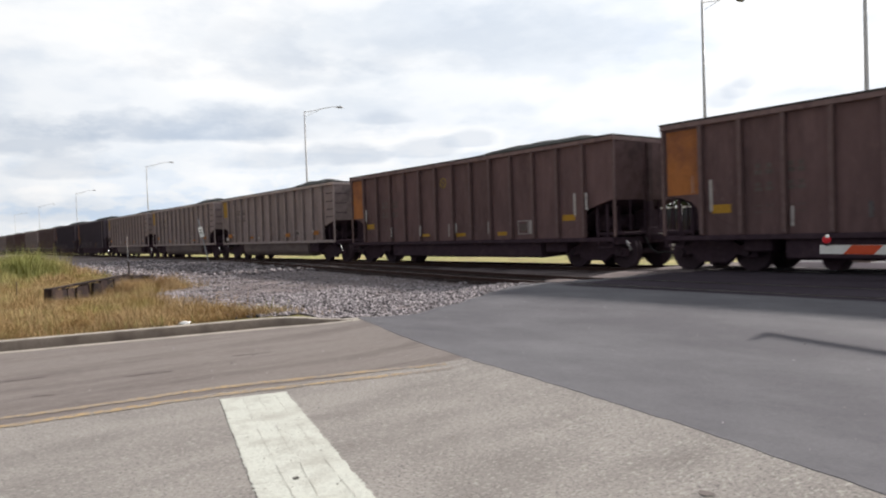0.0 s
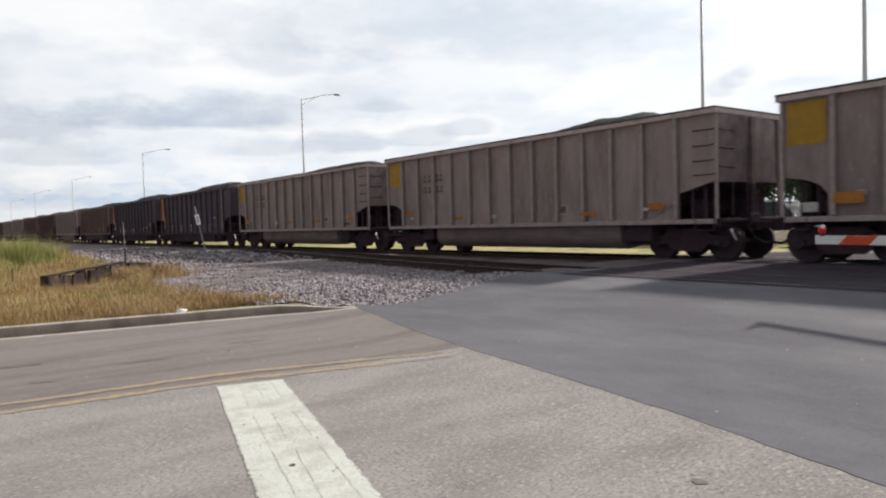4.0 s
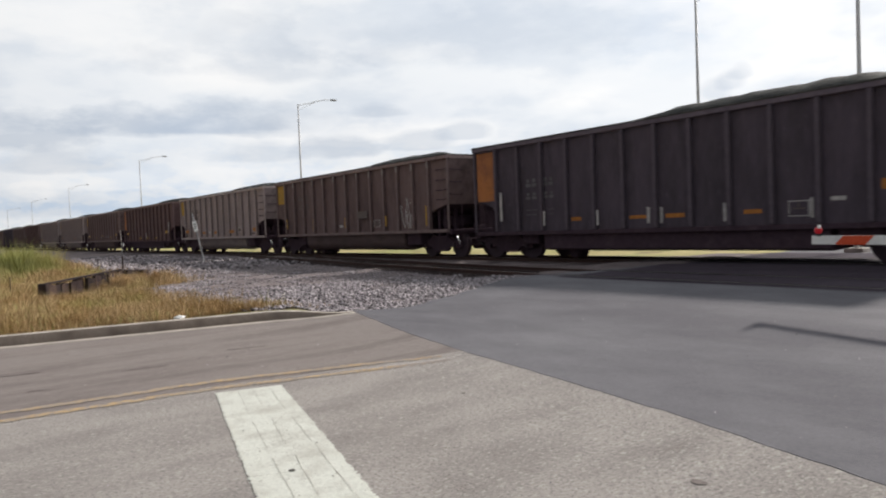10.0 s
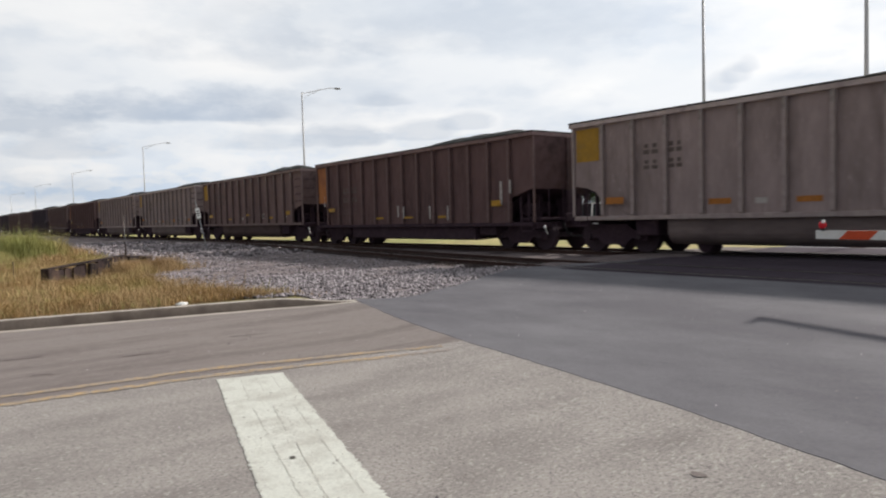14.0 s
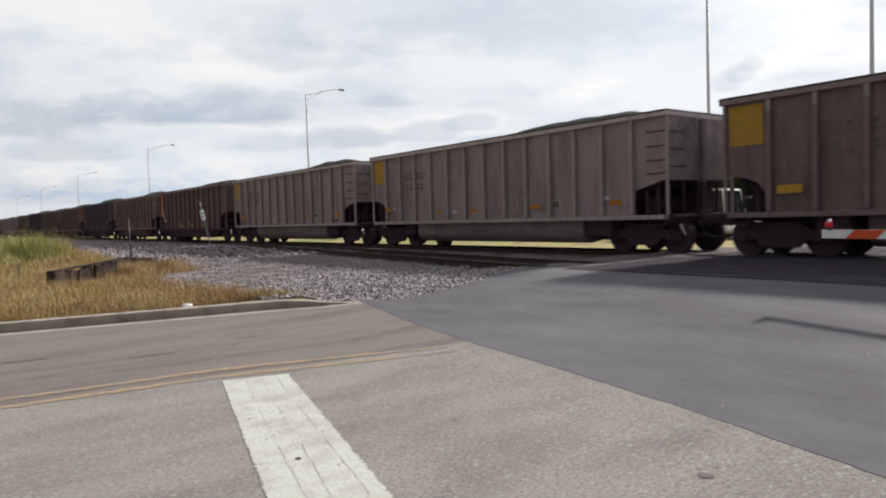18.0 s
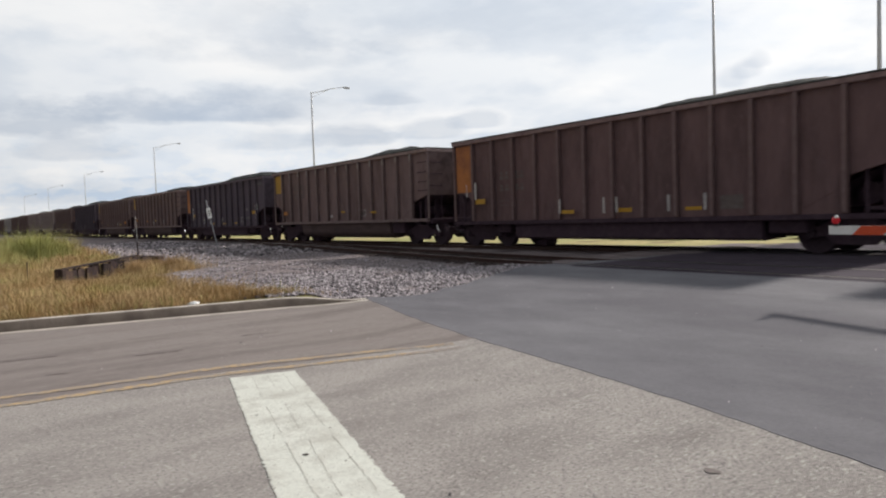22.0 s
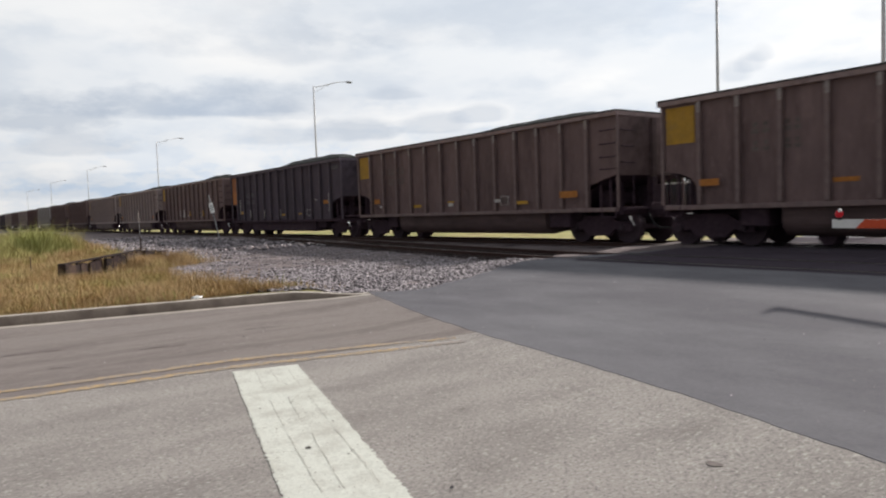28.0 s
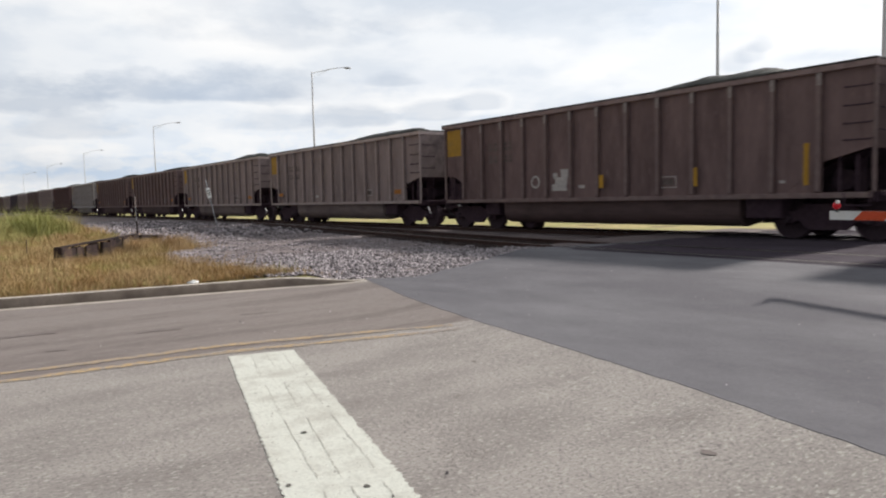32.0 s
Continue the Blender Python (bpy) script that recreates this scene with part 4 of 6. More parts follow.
    part("air_reservoir", bm, M["gear"], car)
    for s in (-1, 1):
        make_truck(car, s * 6.17, s)
    part("cut_lever", rod(rod(bmesh.new(), (HL + 0.22, -1.34, 0.80), (HL + 0.27, -1.35, 0.70), 0.018, 0.024, 8), (HL + 0.27, -1.35, 0.70), (HL + 0.36, -1.33, 0.52), 0.024, 0.014, 8), M["glint"], car, "steel lever with a glint put into its colour")
    part("release_rod", boxes((-HL + 0.85, -1.52, 0.84, 0.16, 0.03, 0.035)), M["glint"], car, "steel rod with a glint put into its colour")
    # ladder rungs at the leading corner, on the side and round on the end
    if style == "tub":
        bm = bmesh.new()
        rod(bm, (0, 0, 0), (0.52, 0, 0), 0.016, None, 6)
        for q in (0, 0.52):
            rod(bm, (q, 0, 0), (q, 0.09, 0.03), 0.016, None, 6)
        g0 = part("ladder_rung", bm, M["gear"], car)
        g0.matrix_basis = pose(HL - 0.62, -1.585, 2.13)
        for z in (2.47, 2.84, 3.22):
            again(g0, "ladder_rung", pose(HL - 0.62, -1.585, z), car)
        for z in (2.3, 2.75, 3.2):
            again(g0, "ladder_rung", pose(HL + 0.07, -1.40, z, 0, 0, 90), car)
        mark(car, "end_panel", M["panel_yellow"], -HL + 0.14, -HL + 0.98, 2.62, 3.55, "faded yellow panel")
        inks = M["mark_grey"]
    else:
        mark(car, "end_panel", M["panel_orange"], -HL + 0.14, -HL + 1.07, 1.93, 3.56, "tall faded orange panel")
        inks = M["mark_faint"] if look_name == "soot" else M["mark_grey"]
    # reporting marks as plain bars
    rows_z = ((2.66, 0.27), (2.26, 0.24)) if style == "tub" else ((2.28, 0.25), (1.90, 0.2), (1.55, 0.05), (1.40, 0.05))
    for z, h in rows_z:
        for x0, x1 in ((2.48, 2.66), (2.74, 2.92), (3.24, 3.42), (3.48, 3.64)):
            mark(car, "marking", inks, -HL + x0, -HL + x1, z, z + h * 0.42)
            if h > 0.1:
                mark(car, "marking", inks, -HL + x0 + 0.03, -HL + x1 - 0.03, z + h * 0.58, z + h)
    return car


def make_load(seed, label):
    """Heaped coal that lies in a car; origin as the car's."""
    nx, ny = 64, 15
    X, Y = np.meshgrid(np.linspace(-HL + 0.16, HL - 0.16, nx), np.linspace(-1.40, 1.40, ny), indexing="ij")
    u, v = X / HL, Y / 1.42
    rs = np.random.RandomState(seed)
    a, p, f, b, tall = ((-0.3, 0.4, 0.58, 0.8, 0.385), (-0.6, 0.3, 0.68, 0.92, 0.35), (-0.62, 0.1, 0.62, 0.9, 0.42), (-0.45, 0.3, 0.68, 0.92, 0.375))[seed % 4]
    crown = tall * smooth01(a, p, u) * (1 - smooth01(f, b, u)) + 0.10 * np.exp(-((u + 0.55) / 0.3) ** 4) * rs.uniform(0.0, 0.8)
    Z = 3.56 + (0.06 + crown * 1.35) * (1 - np.abs(v) ** 2.2) * (1 - np.abs(u) ** 10)
    for a in range(nx):
        for b in range(ny):
            Z[a, b] += 0.05 * noise.noise(Vector((X[a, b] * 1.6 + seed * 7, Y[a, b] * 1.6, seed))) + 0.03 * noise.noise(Vector((X[a, b] * 6, Y[a, b] * 6 + seed, 3)))
    i = (np.arange(nx - 1)[:, None] * ny + np.arange(ny - 1)[None]).ravel()
    ob = raw("coal_load", np.stack([X, Y, Z], -1).reshape(-1, 3), np.stack([i, i + ny, i + ny + 1, i + 1], 1), M["coal"])
    ob.matrix_basis = pose(0, TRAIN_Y, RAIL)
    return tagged(ob, label, "coal", "coal loads")


TUB, FLAT = "tub", "flat"
TYPES = {"A": (TUB, "taupe", "taupe coal hopper car with a yellow end panel, dusty"), "U": (TUB, "umber", "brownish coal hopper car with a yellow end panel"),
         "B": (FLAT, "rust", "rust-brown coal hopper car with an orange end panel"), "C": (FLAT, "soot", "sooty black coal hopper car with an orange end panel"),
         "V": (TUB, "umber", "brown coal hopper car with scrawled white paint"), "W": (TUB, "umber", "brown coal hopper car with a patch of white paint"), "P": (TUB, "pale", "pale grey coal hopper car with a yellow end panel")}
ORDER = "BBBAAACCVABUAABUCUUCWAAUUPBAUACAUU"     # first car ahead of the view, then towards the rear
NUDGE = {3: -0.07, 4: -0.06, 5: -0.02, 8: 0.07, 9: 0.04, 11: -0.04, 12: -0.05, 15: -0.07, 17: -0.05, 18: 0.07, 19: 0.03, 20: 0.04}    # slack in the couplers
protos, CARS, LOADS = {}, [], []
loads = [make_load(s, "heap of black coal in a hopper car") for s in (1, 2, 3, 4)]
for k, c in enumerate(ORDER):
    x = -11.08 - PITCH * (k - 1) + HL + NUDGE.get(k, 0.0)
    if c not in protos:
        protos[c] = make_car(*TYPES[c])
        car = protos[c]
        car.matrix_basis = pose(x, TRAIN_Y, RAIL)
    else:
        car = copy_thing(protos[c], pose(x, TRAIN_Y, RAIL))
    ld = loads[k] if k < 4 else copy_thing(loads[1 if c == "C" else (0, 2, 3)[(k * 7 + k // 3) % 3]], pose(x, TRAIN_Y, RAIL))
    ld.matrix_basis = pose(x, TRAIN_Y, RAIL)
    CARS.append((car, x))
    LOADS.append((ld, x))


# stencils, reflectors and paint on the near side of each car: from the rear end, and above the rails
def dress(k, white=(), yellow=(), orange=(), data=(), faint=(), scuff=(), dark=()):
    car = CARS[k][0]
    sooty = ORDER[k] == "C"
    for kind, mat, rects, label in (("reflector", "mark_white", white, "pale reflector or stencil"), ("reflector", "mark_yellow", yellow, "yellow reflective patch"),
                                    ("stencil", "mark_orange", orange, "worn orange stencil patch"), ("stencil", "mark_faint", faint, "faint worn writing"),
                                    ("scuff", "gear", scuff, "dark scuff"), ("stencil", "mark_grey", dark, "dark overpainted patch")):
        for a, b, z0, z1 in rects:
            if z1 - z0 > 2.5 * (b - a):
                a, b = (a + b) / 2 - 0.36 * (b - a), (a + b) / 2 + 0.36 * (b - a)
            y, a, b = -1.466, a - NUDGE.get(k, 0) - 0.05, b - NUDGE.get(k, 0) - 0.05
            if any(x - 0.07 < b - HL and x + 0.07 > a - HL for x in RIBS):
                y, a, b = -1.594, a + 0.15, b + 0.15
            mark(car, kind, M[mat], -HL + a, -HL + b, z0, z1, label, y)
    for a, b, z0, z1 in data:
        w, h = b - a, z1 - z0
        bars = ((0.14 * w, 0.2 * h, 0.47 * w, 0.8 * h), (0.53 * w, 0.2 * h, 0.86 * w, 0.8 * h)) if not sooty else ((0.15 * w, 0.46 * h, 0.85 * w, 0.54 * h), (0.46 * w, 0.6 * h, 0.52 * w, 0.9 * h))
        data_block(car, -HL + a - NUDGE.get(k, 0) - 0.05, z0, w, h, bars)


dress(1, white=((0.86, 0.98, 1.96, 2.38), (1.35, 1.47, 1.48, 2.26), (3.27, 3.35, 1.07, 1.51)), yellow=((1.44, 1.93, 1.43, 1.64),), faint=((4.95, 5.06, 1.2, 1.54),))
dress(2, white=((1.21, 1.36, 1.77, 2.28), (3.19, 3.26, 1.1, 1.47), (5.19, 5.3, 1.09, 1.49), (7, 7.07, 1.05, 1.5), (7.42, 7.52, 1.17, 1.51), (8.24, 8.29, 0.99, 1.22), (9.19, 9.27, 1.12, 1.51), (11.2, 11.35, 1.06, 1.49), (13.09, 13.22, 1.55, 2.22), (13.51, 13.63, 1.71, 2.2)), yellow=((1.29, 1.85, 1.45, 1.66), (5.38, 5.84, 1.07, 1.17), (7.46, 7.99, 1.04, 1.16), (9.7, 10.16, 1.03, 1.16), (12.66, 13.16, 1.42, 1.6)), data=((10.72, 11.16, 1.07, 1.48),))
dress(3, white=((0.45, 0.77, 1.15, 1.36), (1.57, 1.74, 1.47, 1.58), (5.45, 5.68, 1.23, 1.33), (12.38, 12.52, 1.47, 1.56)), orange=((1, 1.6, 1.31, 1.55), (4.32, 4.76, 1.24, 1.37), (9.26, 9.81, 1.26, 1.45), (12.48, 13, 1.31, 1.51)), data=((10.37, 10.75, 1.31, 1.54),))
dress(4, white=((1.54, 1.69, 1.29, 1.38), (6.31, 6.51, 1.25, 1.36), (12.37, 12.53, 1.3, 1.39)), orange=((1.22, 1.7, 1.46, 1.62), (4.31, 4.74, 1.23, 1.34), (10.18, 10.77, 1.23, 1.33), (12.53, 13.03, 1.33, 1.5)), data=((9.26, 9.71, 1.29, 1.57),))
dress(5, white=((1.62, 1.75, 1.57, 1.64), (5.05, 5.39, 1.29, 1.44), (12.59, 12.72, 1.5, 1.58)), orange=((1.15, 1.69, 1.4, 1.59), (6.59, 6.94, 1.32, 1.45), (9.54, 10.15, 1.32, 1.42), (12.77, 13.26, 1.35, 1.54)), data=((10.53, 10.9, 1.32, 1.58),), scuff=((12.56, 13, 1.2, 1.25),))
dress(6, white=((3.15, 3.25, 1.06, 1.53), (5.19, 5.31, 1.02, 1.49), (7.38, 7.5, 1.02, 1.5), (9.17, 9.27, 1.04, 1.49), (11.22, 11.35, 1.03, 1.51), (11.71, 11.94, 1.82, 1.91), (12.93, 12.98, 1.44, 1.49)), yellow=((1.2, 1.37, 1.3, 2.13), (6.99, 7.11, 1.03, 1.5), (9.57, 9.68, 1.05, 1.5), (13.12, 13.27, 1.25, 2.18)), data=((10.73, 11.21, 1.08, 1.44),), faint=((11.61, 12.27, 1.36, 1.43),))
dress(7, white=((1.25, 1.39, 1.24, 2.17), (3.2, 3.3, 1.06, 1.5), (5.28, 5.38, 1.01, 1.44), (7.03, 7.15, 1.03, 1.45), (7.44, 7.55, 1.02, 1.43), (9.22, 9.32, 1.01, 1.45), (11.26, 11.36, 1.03, 1.47), (11.71, 12.01, 1.38, 1.47), (13.16, 13.27, 1.25, 2.13)), orange=((4.39, 4.77, 1.17, 1.28), (6.49, 7.02, 1.16, 1.25), (7.62, 8.17, 1.15, 1.26), (9.75, 10.19, 1.17, 1.27), (12.69, 13.17, 1.56, 1.78)), data=((10.81, 11.25, 1.08, 1.41),))
dress(8, white=((6.67, 6.94, 1.28, 1.38),), yellow=((1.25, 1.36, 1.32, 1.81), (4.04, 4.16, 1.15, 1.78), (7.12, 7.21, 1.24, 1.71), (10.51, 10.61, 1.24, 1.68), (13.26, 13.38, 1.21, 1.96)), data=((9.62, 10.05, 1.24, 1.52),), dark=((8.34, 9.13, 1.63, 1.93),))
dress(9, white=((5.66, 5.94, 1.27, 1.4),), orange=((1.24, 1.84, 1.37, 1.56), (4.46, 5.06, 1.28, 1.42), (6.61, 7.17, 1.27, 1.4), (9.49, 10.16, 1.25, 1.43), (12.87, 13.42, 1.31, 1.51)), data=((10.71, 11.06, 1.29, 1.56),), scuff=((12.73, 13.13, 1.15, 1.22),))
dress(10, white=((0.65, 0.78, 1.76, 2.35), (3.04, 3.14, 1.06, 1.46), (5.14, 5.26, 1.24, 1.66), (6.86, 6.98, 1.17, 1.64), (7.29, 7.4, 1.12, 1.57), (9.01, 9.14, 1.09, 1.57), (10.12, 10.23, 1.02, 1.53), (13, 13.15, 1.49, 2.27), (13.45, 13.56, 1.85, 2.28)), yellow=((1.21, 1.73, 1.5, 1.66), (5.34, 5.84, 1.11, 1.19), (7.32, 7.97, 1.12, 1.19), (9.59, 10.05, 1.1, 1.19), (12.58, 13.04, 1.45, 1.64)))
dress(11, white=((6.52, 6.74, 1.29, 1.39), (12.58, 12.65, 1.33, 1.39)), yellow=((1.2, 1.77, 1.46, 1.65), (4.42, 4.89, 1.29, 1.37), (7.37, 7.86, 1.5, 1.58), (10.51, 10.93, 1.29, 1.4), (12.6, 13.06, 1.47, 1.67)), data=((9.48, 9.83, 1.32, 1.56),))
dress(12, white=((1.54, 1.66, 1.52, 1.62), (5.42, 5.72, 1.29, 1.42), (12.46, 12.6, 1.51, 1.6)), orange=((0.97, 1.46, 1.46, 1.59), (4.5, 4.84, 1.33, 1.45), (6.46, 6.84, 1.29, 1.43), (9.43, 9.92, 1.33, 1.46), (12.68, 13.1, 1.34, 1.51)), data=((10.44, 10.78, 1.32, 1.57),))
dress(13, white=((5.58, 5.84, 1.28, 1.4),), orange=((1.14, 1.81, 1.37, 1.53), (6.8, 7.14, 1.27, 1.37), (9.68, 10.09, 1.32, 1.4), (12.8, 13.25, 1.33, 1.51)), data=((10.6, 10.96, 1.29, 1.55),), scuff=((12.63, 13.04, 1.16, 1.22),))
dress(14, white=((0.68, 0.79, 1.77, 2.24), (1.16, 1.29, 1.65, 2.24), (3.1, 3.19, 1.09, 1.54), (5.19, 5.28, 1.09, 1.51), (6.94, 7.04, 1.06, 1.51), (7.36, 7.45, 1.07, 1.5), (9.11, 9.21, 1.06, 1.49), (10.18, 10.28, 1.06, 1.49)), yellow=((1.23, 1.73, 1.49, 1.66), (5.31, 5.81, 1.07, 1.18), (7.5, 7.98, 1.07, 1.19), (9.66, 10.13, 1.07, 1.16)), dark=((10.64, 11.25, 1.07, 1.41),))
dress(15, white=((6.4, 6.62, 1.22, 1.33),), yellow=((7.5, 7.83, 1.42, 1.5), (10.23, 10.68, 1.34, 1.43)), orange=((1.19, 1.66, 1.43, 1.61),), data=((9.38, 9.74, 1.23, 1.5),))
dress(16, white=((0.92, 1.01, 1.84, 2.24), (1.31, 1.44, 1.39, 2.25), (3.78, 3.88, 1.1, 1.53), (5.29, 5.38, 1.06, 1.54), (7.07, 7.16, 1.05, 1.53), (7.45, 7.52, 1.06, 1.5), (9.23, 9.31, 1.07, 1.49), (11.27, 11.39, 1.11, 1.53), (11.79, 11.98, 1.86, 1.91), (13.18, 13.28, 1.29, 2.21), (13.56, 13.66, 1.77, 2.23)), yellow=((1.44, 1.88, 1.61, 1.77), (5.39, 5.89, 1.07, 1.14), (7.61, 8.09, 1.05, 1.13), (9.71, 10.19, 1.07, 1.15), (12.66, 13.13, 1.61, 1.8)), data=((10.78, 11.23, 1.15, 1.44),), faint=((11.65, 12.21, 1.35, 1.45),))
dress(17, white=((6.47, 6.69, 1.28, 1.37),), yellow=((7.39, 7.85, 1.45, 1.57),), orange=((1.03, 1.55, 1.51, 1.68), (4.31, 4.85, 1.45, 1.55)), data=((9.46, 9.85, 1.28, 1.54),))
dress(18, white=((1.83, 1.99, 1.32, 1.41), (6.74, 7.01, 1.26, 1.39), (9.37, 9.66, 1.33, 1.44)), yellow=((4.43, 4.94, 1.27, 1.38), (6.71, 7.08, 1.39, 1.45), (10.48, 10.99, 1.24, 1.35)), orange=((1.4, 1.84, 1.49, 1.69), (12.41, 13.13, 1.38, 1.58)), data=((9.69, 10.08, 1.24, 1.53),))
dress(19, white=((13.25, 13.34, 1.25, 2.14), (1.37, 1.48, 1.29, 2.19), (3.23, 3.31, 1.06, 1.54), (5.35, 5.43, 1.04, 1.49), (7.07, 7.17, 1.04, 1.49), (7.48, 7.55, 1.04, 1.47), (9.24, 9.33, 1.02, 1.47), (11.3, 11.39, 1.05, 1.47), (11.8, 12, 1.84, 1.89)), orange=((12.73, 13.22, 1.65, 1.82),), yellow=((1.53, 1.91, 1.3, 1.47), (7.65, 8.09, 1.14, 1.22), (9.83, 10.23, 1.17, 1.24)), data=((10.81, 11.24, 1.1, 1.39),))
dress(20, white=((6.65, 6.87, 1.32, 1.41), (12.62, 12.75, 1.28, 1.34)), yellow=((7.38, 7.53, 1.31, 1.68), (10.41, 10.55, 1.27, 1.74), (13.22, 13.38, 1.22, 2.14)), data=((9.51, 9.98, 1.26, 1.54),))
for k in (0, 26):
    dress(k, white=((1.16, 1.29, 1.65, 2.24), (5.19, 5.28, 1.09, 1.51), (9.11, 9.21, 1.06, 1.49)), yellow=((1.3, 1.73, 1.49, 1.66), (7.5, 7.98, 1.07, 1.19)))
for k in (21, 22, 23, 24, 25, 27):
    dress(k, white=((5.5, 5.8, 1.28, 1.4),), orange=((1.2, 1.7, 1.4, 1.56), (12.7, 13.2, 1.33, 1.51)), data=((10.5, 10.9, 1.3, 1.55),))
ring_mark(CARS[2][0], -HL + 6.72, 3.02, 0.13, 0.2, M["emblem_yellow"], "faded yellow round emblem")
mark(CARS[2][0], "emblem", M["emblem_yellow"], -HL + 6.65, -HL + 6.79, 2.97, 3.07, "faded yellow middle of the emblem")
# numbers high on the sooty cars, as bars
for k in (6, 7, 16, 19):
    for x in (13.64, 13.80, 13.96, 14.12):
        mark(CARS[k][0], "marking", M["mark_faint"], -HL + x, -HL + x + 0.1, 3.26, 3.41)
part("rib_strip", boxes((RIBS[12], -1.592, 2.3, 0.10, 0.012, 2.6), bevel=0.004), M["pale_tip"], CARS[6][0], "bare pale rib")
bm = bmesh.new()
rs = random.Random(4)
for x0, z0, x1, z1 in ((11.5, 2.05, 11.75, 1.15), (11.5, 2.05, 11.62, 1.95), (11.75, 1.15, 11.85, 1.9), (11.85, 1.9, 11.98, 1.2), (11.98, 1.2, 11.93, 2.3), (11.93, 2.3, 12.1, 1.75), (12.1, 1.75, 11.95, 1.6), (12.02, 1.1, 12.12, 1.65), (12.15, 1.12, 12.2, 1.7), (12.28, 1.1, 12.32, 1.6), (12.2, 2.25, 12.35, 2.35), (12.35, 2.35, 12.42, 1.95), (12.1, 2.1, 12.35, 2.15)):
    for q in range(3):
        d = rs.uniform(-0.02, 0.02)
        rod(bm, (-HL + x0 + d, -1.463, z0 + d), (-HL + x1 + d, -1.463, z1 - d), 0.012, None, 5)
tagged(part("scrawl", bm, M["mark_white"], CARS[8][0], "scrawled white spray paint"), kind="stuff")
ring_mark(CARS[20][0], -HL + 4.72, 1.55, 0.14, 0.2, M["mark_white"], "faded pale painted ring")
bm = boxes((-HL + 5.84, -1.466, 1.56, 0.5, 0.008, 0.22), (-HL + 5.76, -1.467, 1.36, 0.62, 0.008, 0.2), (-HL + 5.98, -1.467, 1.78, 0.3, 0.008, 0.26), (-HL + 5.6, -1.468, 1.72, 0.18, 0.008, 0.16))
part("paint_blotch", bm, M["mark_white"], CARS[20][0], "ragged patch of white paint")
tagged(CARS[2][0], "rust-brown coal hopper car with a faded round emblem")
tagged(CARS[6][0], "sooty black coal hopper car with one bare pale rib")
tagged(CARS[16][0], "sooty black coal hopper car with yellow patches")

# ---------------------------------------------------------------- lamp posts across the tracks


def make_lamp_post(x, y, h=11.88):
    e = empty("street_lamp", pose(x, y, float(land_z(np.array(x), np.array(y)))), "tall galvanised street lamp post with a curved arm", "street lamp", "street lamps across the tracks")
    part("base_plate", boxes((0, 0, 0.03, 0.4, 0.4, 0.06), bevel=0.01), M["steel"], e)
    part("pole", rod(bmesh.new(), (0, 0, 0.05), (0, 0, h), 0.10, 0.055, 14), M["steel"], e, smooth=True)
    bm = bmesh.new()
    pts = [(0, 0.0, h - 0.1), (0, 0.9, h + 0.12), (0, 1.8, h + 0.40), (0, 2.6, h + 0.56), (0, 3.0, h + 0.6)]
    for a, b in zip(pts, pts[1:]):
        rod(bm, a, b, 0.032, 0.03, 8)
    rod(bm, (0, 0, h - 0.5), (0, 1.7, h + 0.36), 0.014, None, 6)
    part("arm", bm, M["steel"], e)
    bm = bmesh.new()
    bmesh.ops.create_uvsphere(bm, u_segments=14, v_segments=8, radius=1, matrix=Matrix.Translation((0, 3.35, h + 0.6)) @ Matrix.Diagonal((0.15, 0.36, 0.085, 1)))
    part("lamp_head", bm, M["grey_metal"], e, smooth=True)
    return e


post0 = make_lamp_post(-53.6, 26.5)
for x, y in ((-100.6, 25.8), (-156.0, 26.4), (-208.0, 26.4), (-262.0, 26.4), (-19.0, 30.2), (-10.9, 27.6)):
    copy_thing(post0, pose(x, y, float(land_z(np.array(x), np.array(y)))))

# ---------------------------------------------------------------- crossing gate, lowered, and its mast
GY = 9.3
gz = float(road_z(np.array(-2.0), np.array(GY)))
gate = empty("crossing_gate", pose(1.47, GY - 1.66, gz), "lowered red and white level crossing gate arm", "crossing gate")
tip = Vector((-0.461 * GY, GY, EYE - 0.0403 * GY))
rt = tip + Vector((0.96, -0.276, 0.003)) * 6.0
ax = (rt - tip).normalized()
gm = Matrix.Translation(tip - gate.location) @ ax.to_track_quat("X", "Z").to_matrix().to_4x4()
arm_len = (rt - tip).length + 0.8
base_arm = part("arm", boxes((arm_len / 2, 0.014, 0, arm_len, 0.02, 0.112), bevel=0.004), M["white_band"], gate, "white painted arm")
base_arm.matrix_basis = gm
x = 0.405
slant = 0.06
while x < arm_len - 0.6:
    bm = bmesh.new()
    prism(bm, [(x - slant, -0.055), (x + 0.405 - slant, -0.055), (x + 0.405 + slant, 0.055), (x + slant, 0.055)], -0.002, 0.003)
    part("red_band", bm, M["red_band"], base_arm, "red reflective band")
    x += 0.81
bm = rod(bmesh.new(), (0.12, 0.0, 0.05), (0.12, 0.0, 0.085), 0.03, None, 10)
part("lamp_bracket", bm, M["black"], base_arm)
bm = bmesh.new()
bmesh.ops.create_uvsphere(bm, u_segments=16, v_segments=10, radius=0.05, matrix=Matrix.Translation((0.12, -0.01, 0.125)))
part("tip_lamp", bm, M["lamp_tip"], base_arm, "red lamp at the tip", smooth=True)
bm = rod(bmesh.new(), (0.15, -0.02, 0.17), (0.15, -0.045, 0.17), 0.022, None, 10)
part("lamp_cap", bm, M["plastic_white"], base_arm, "small white cap on the lamp")
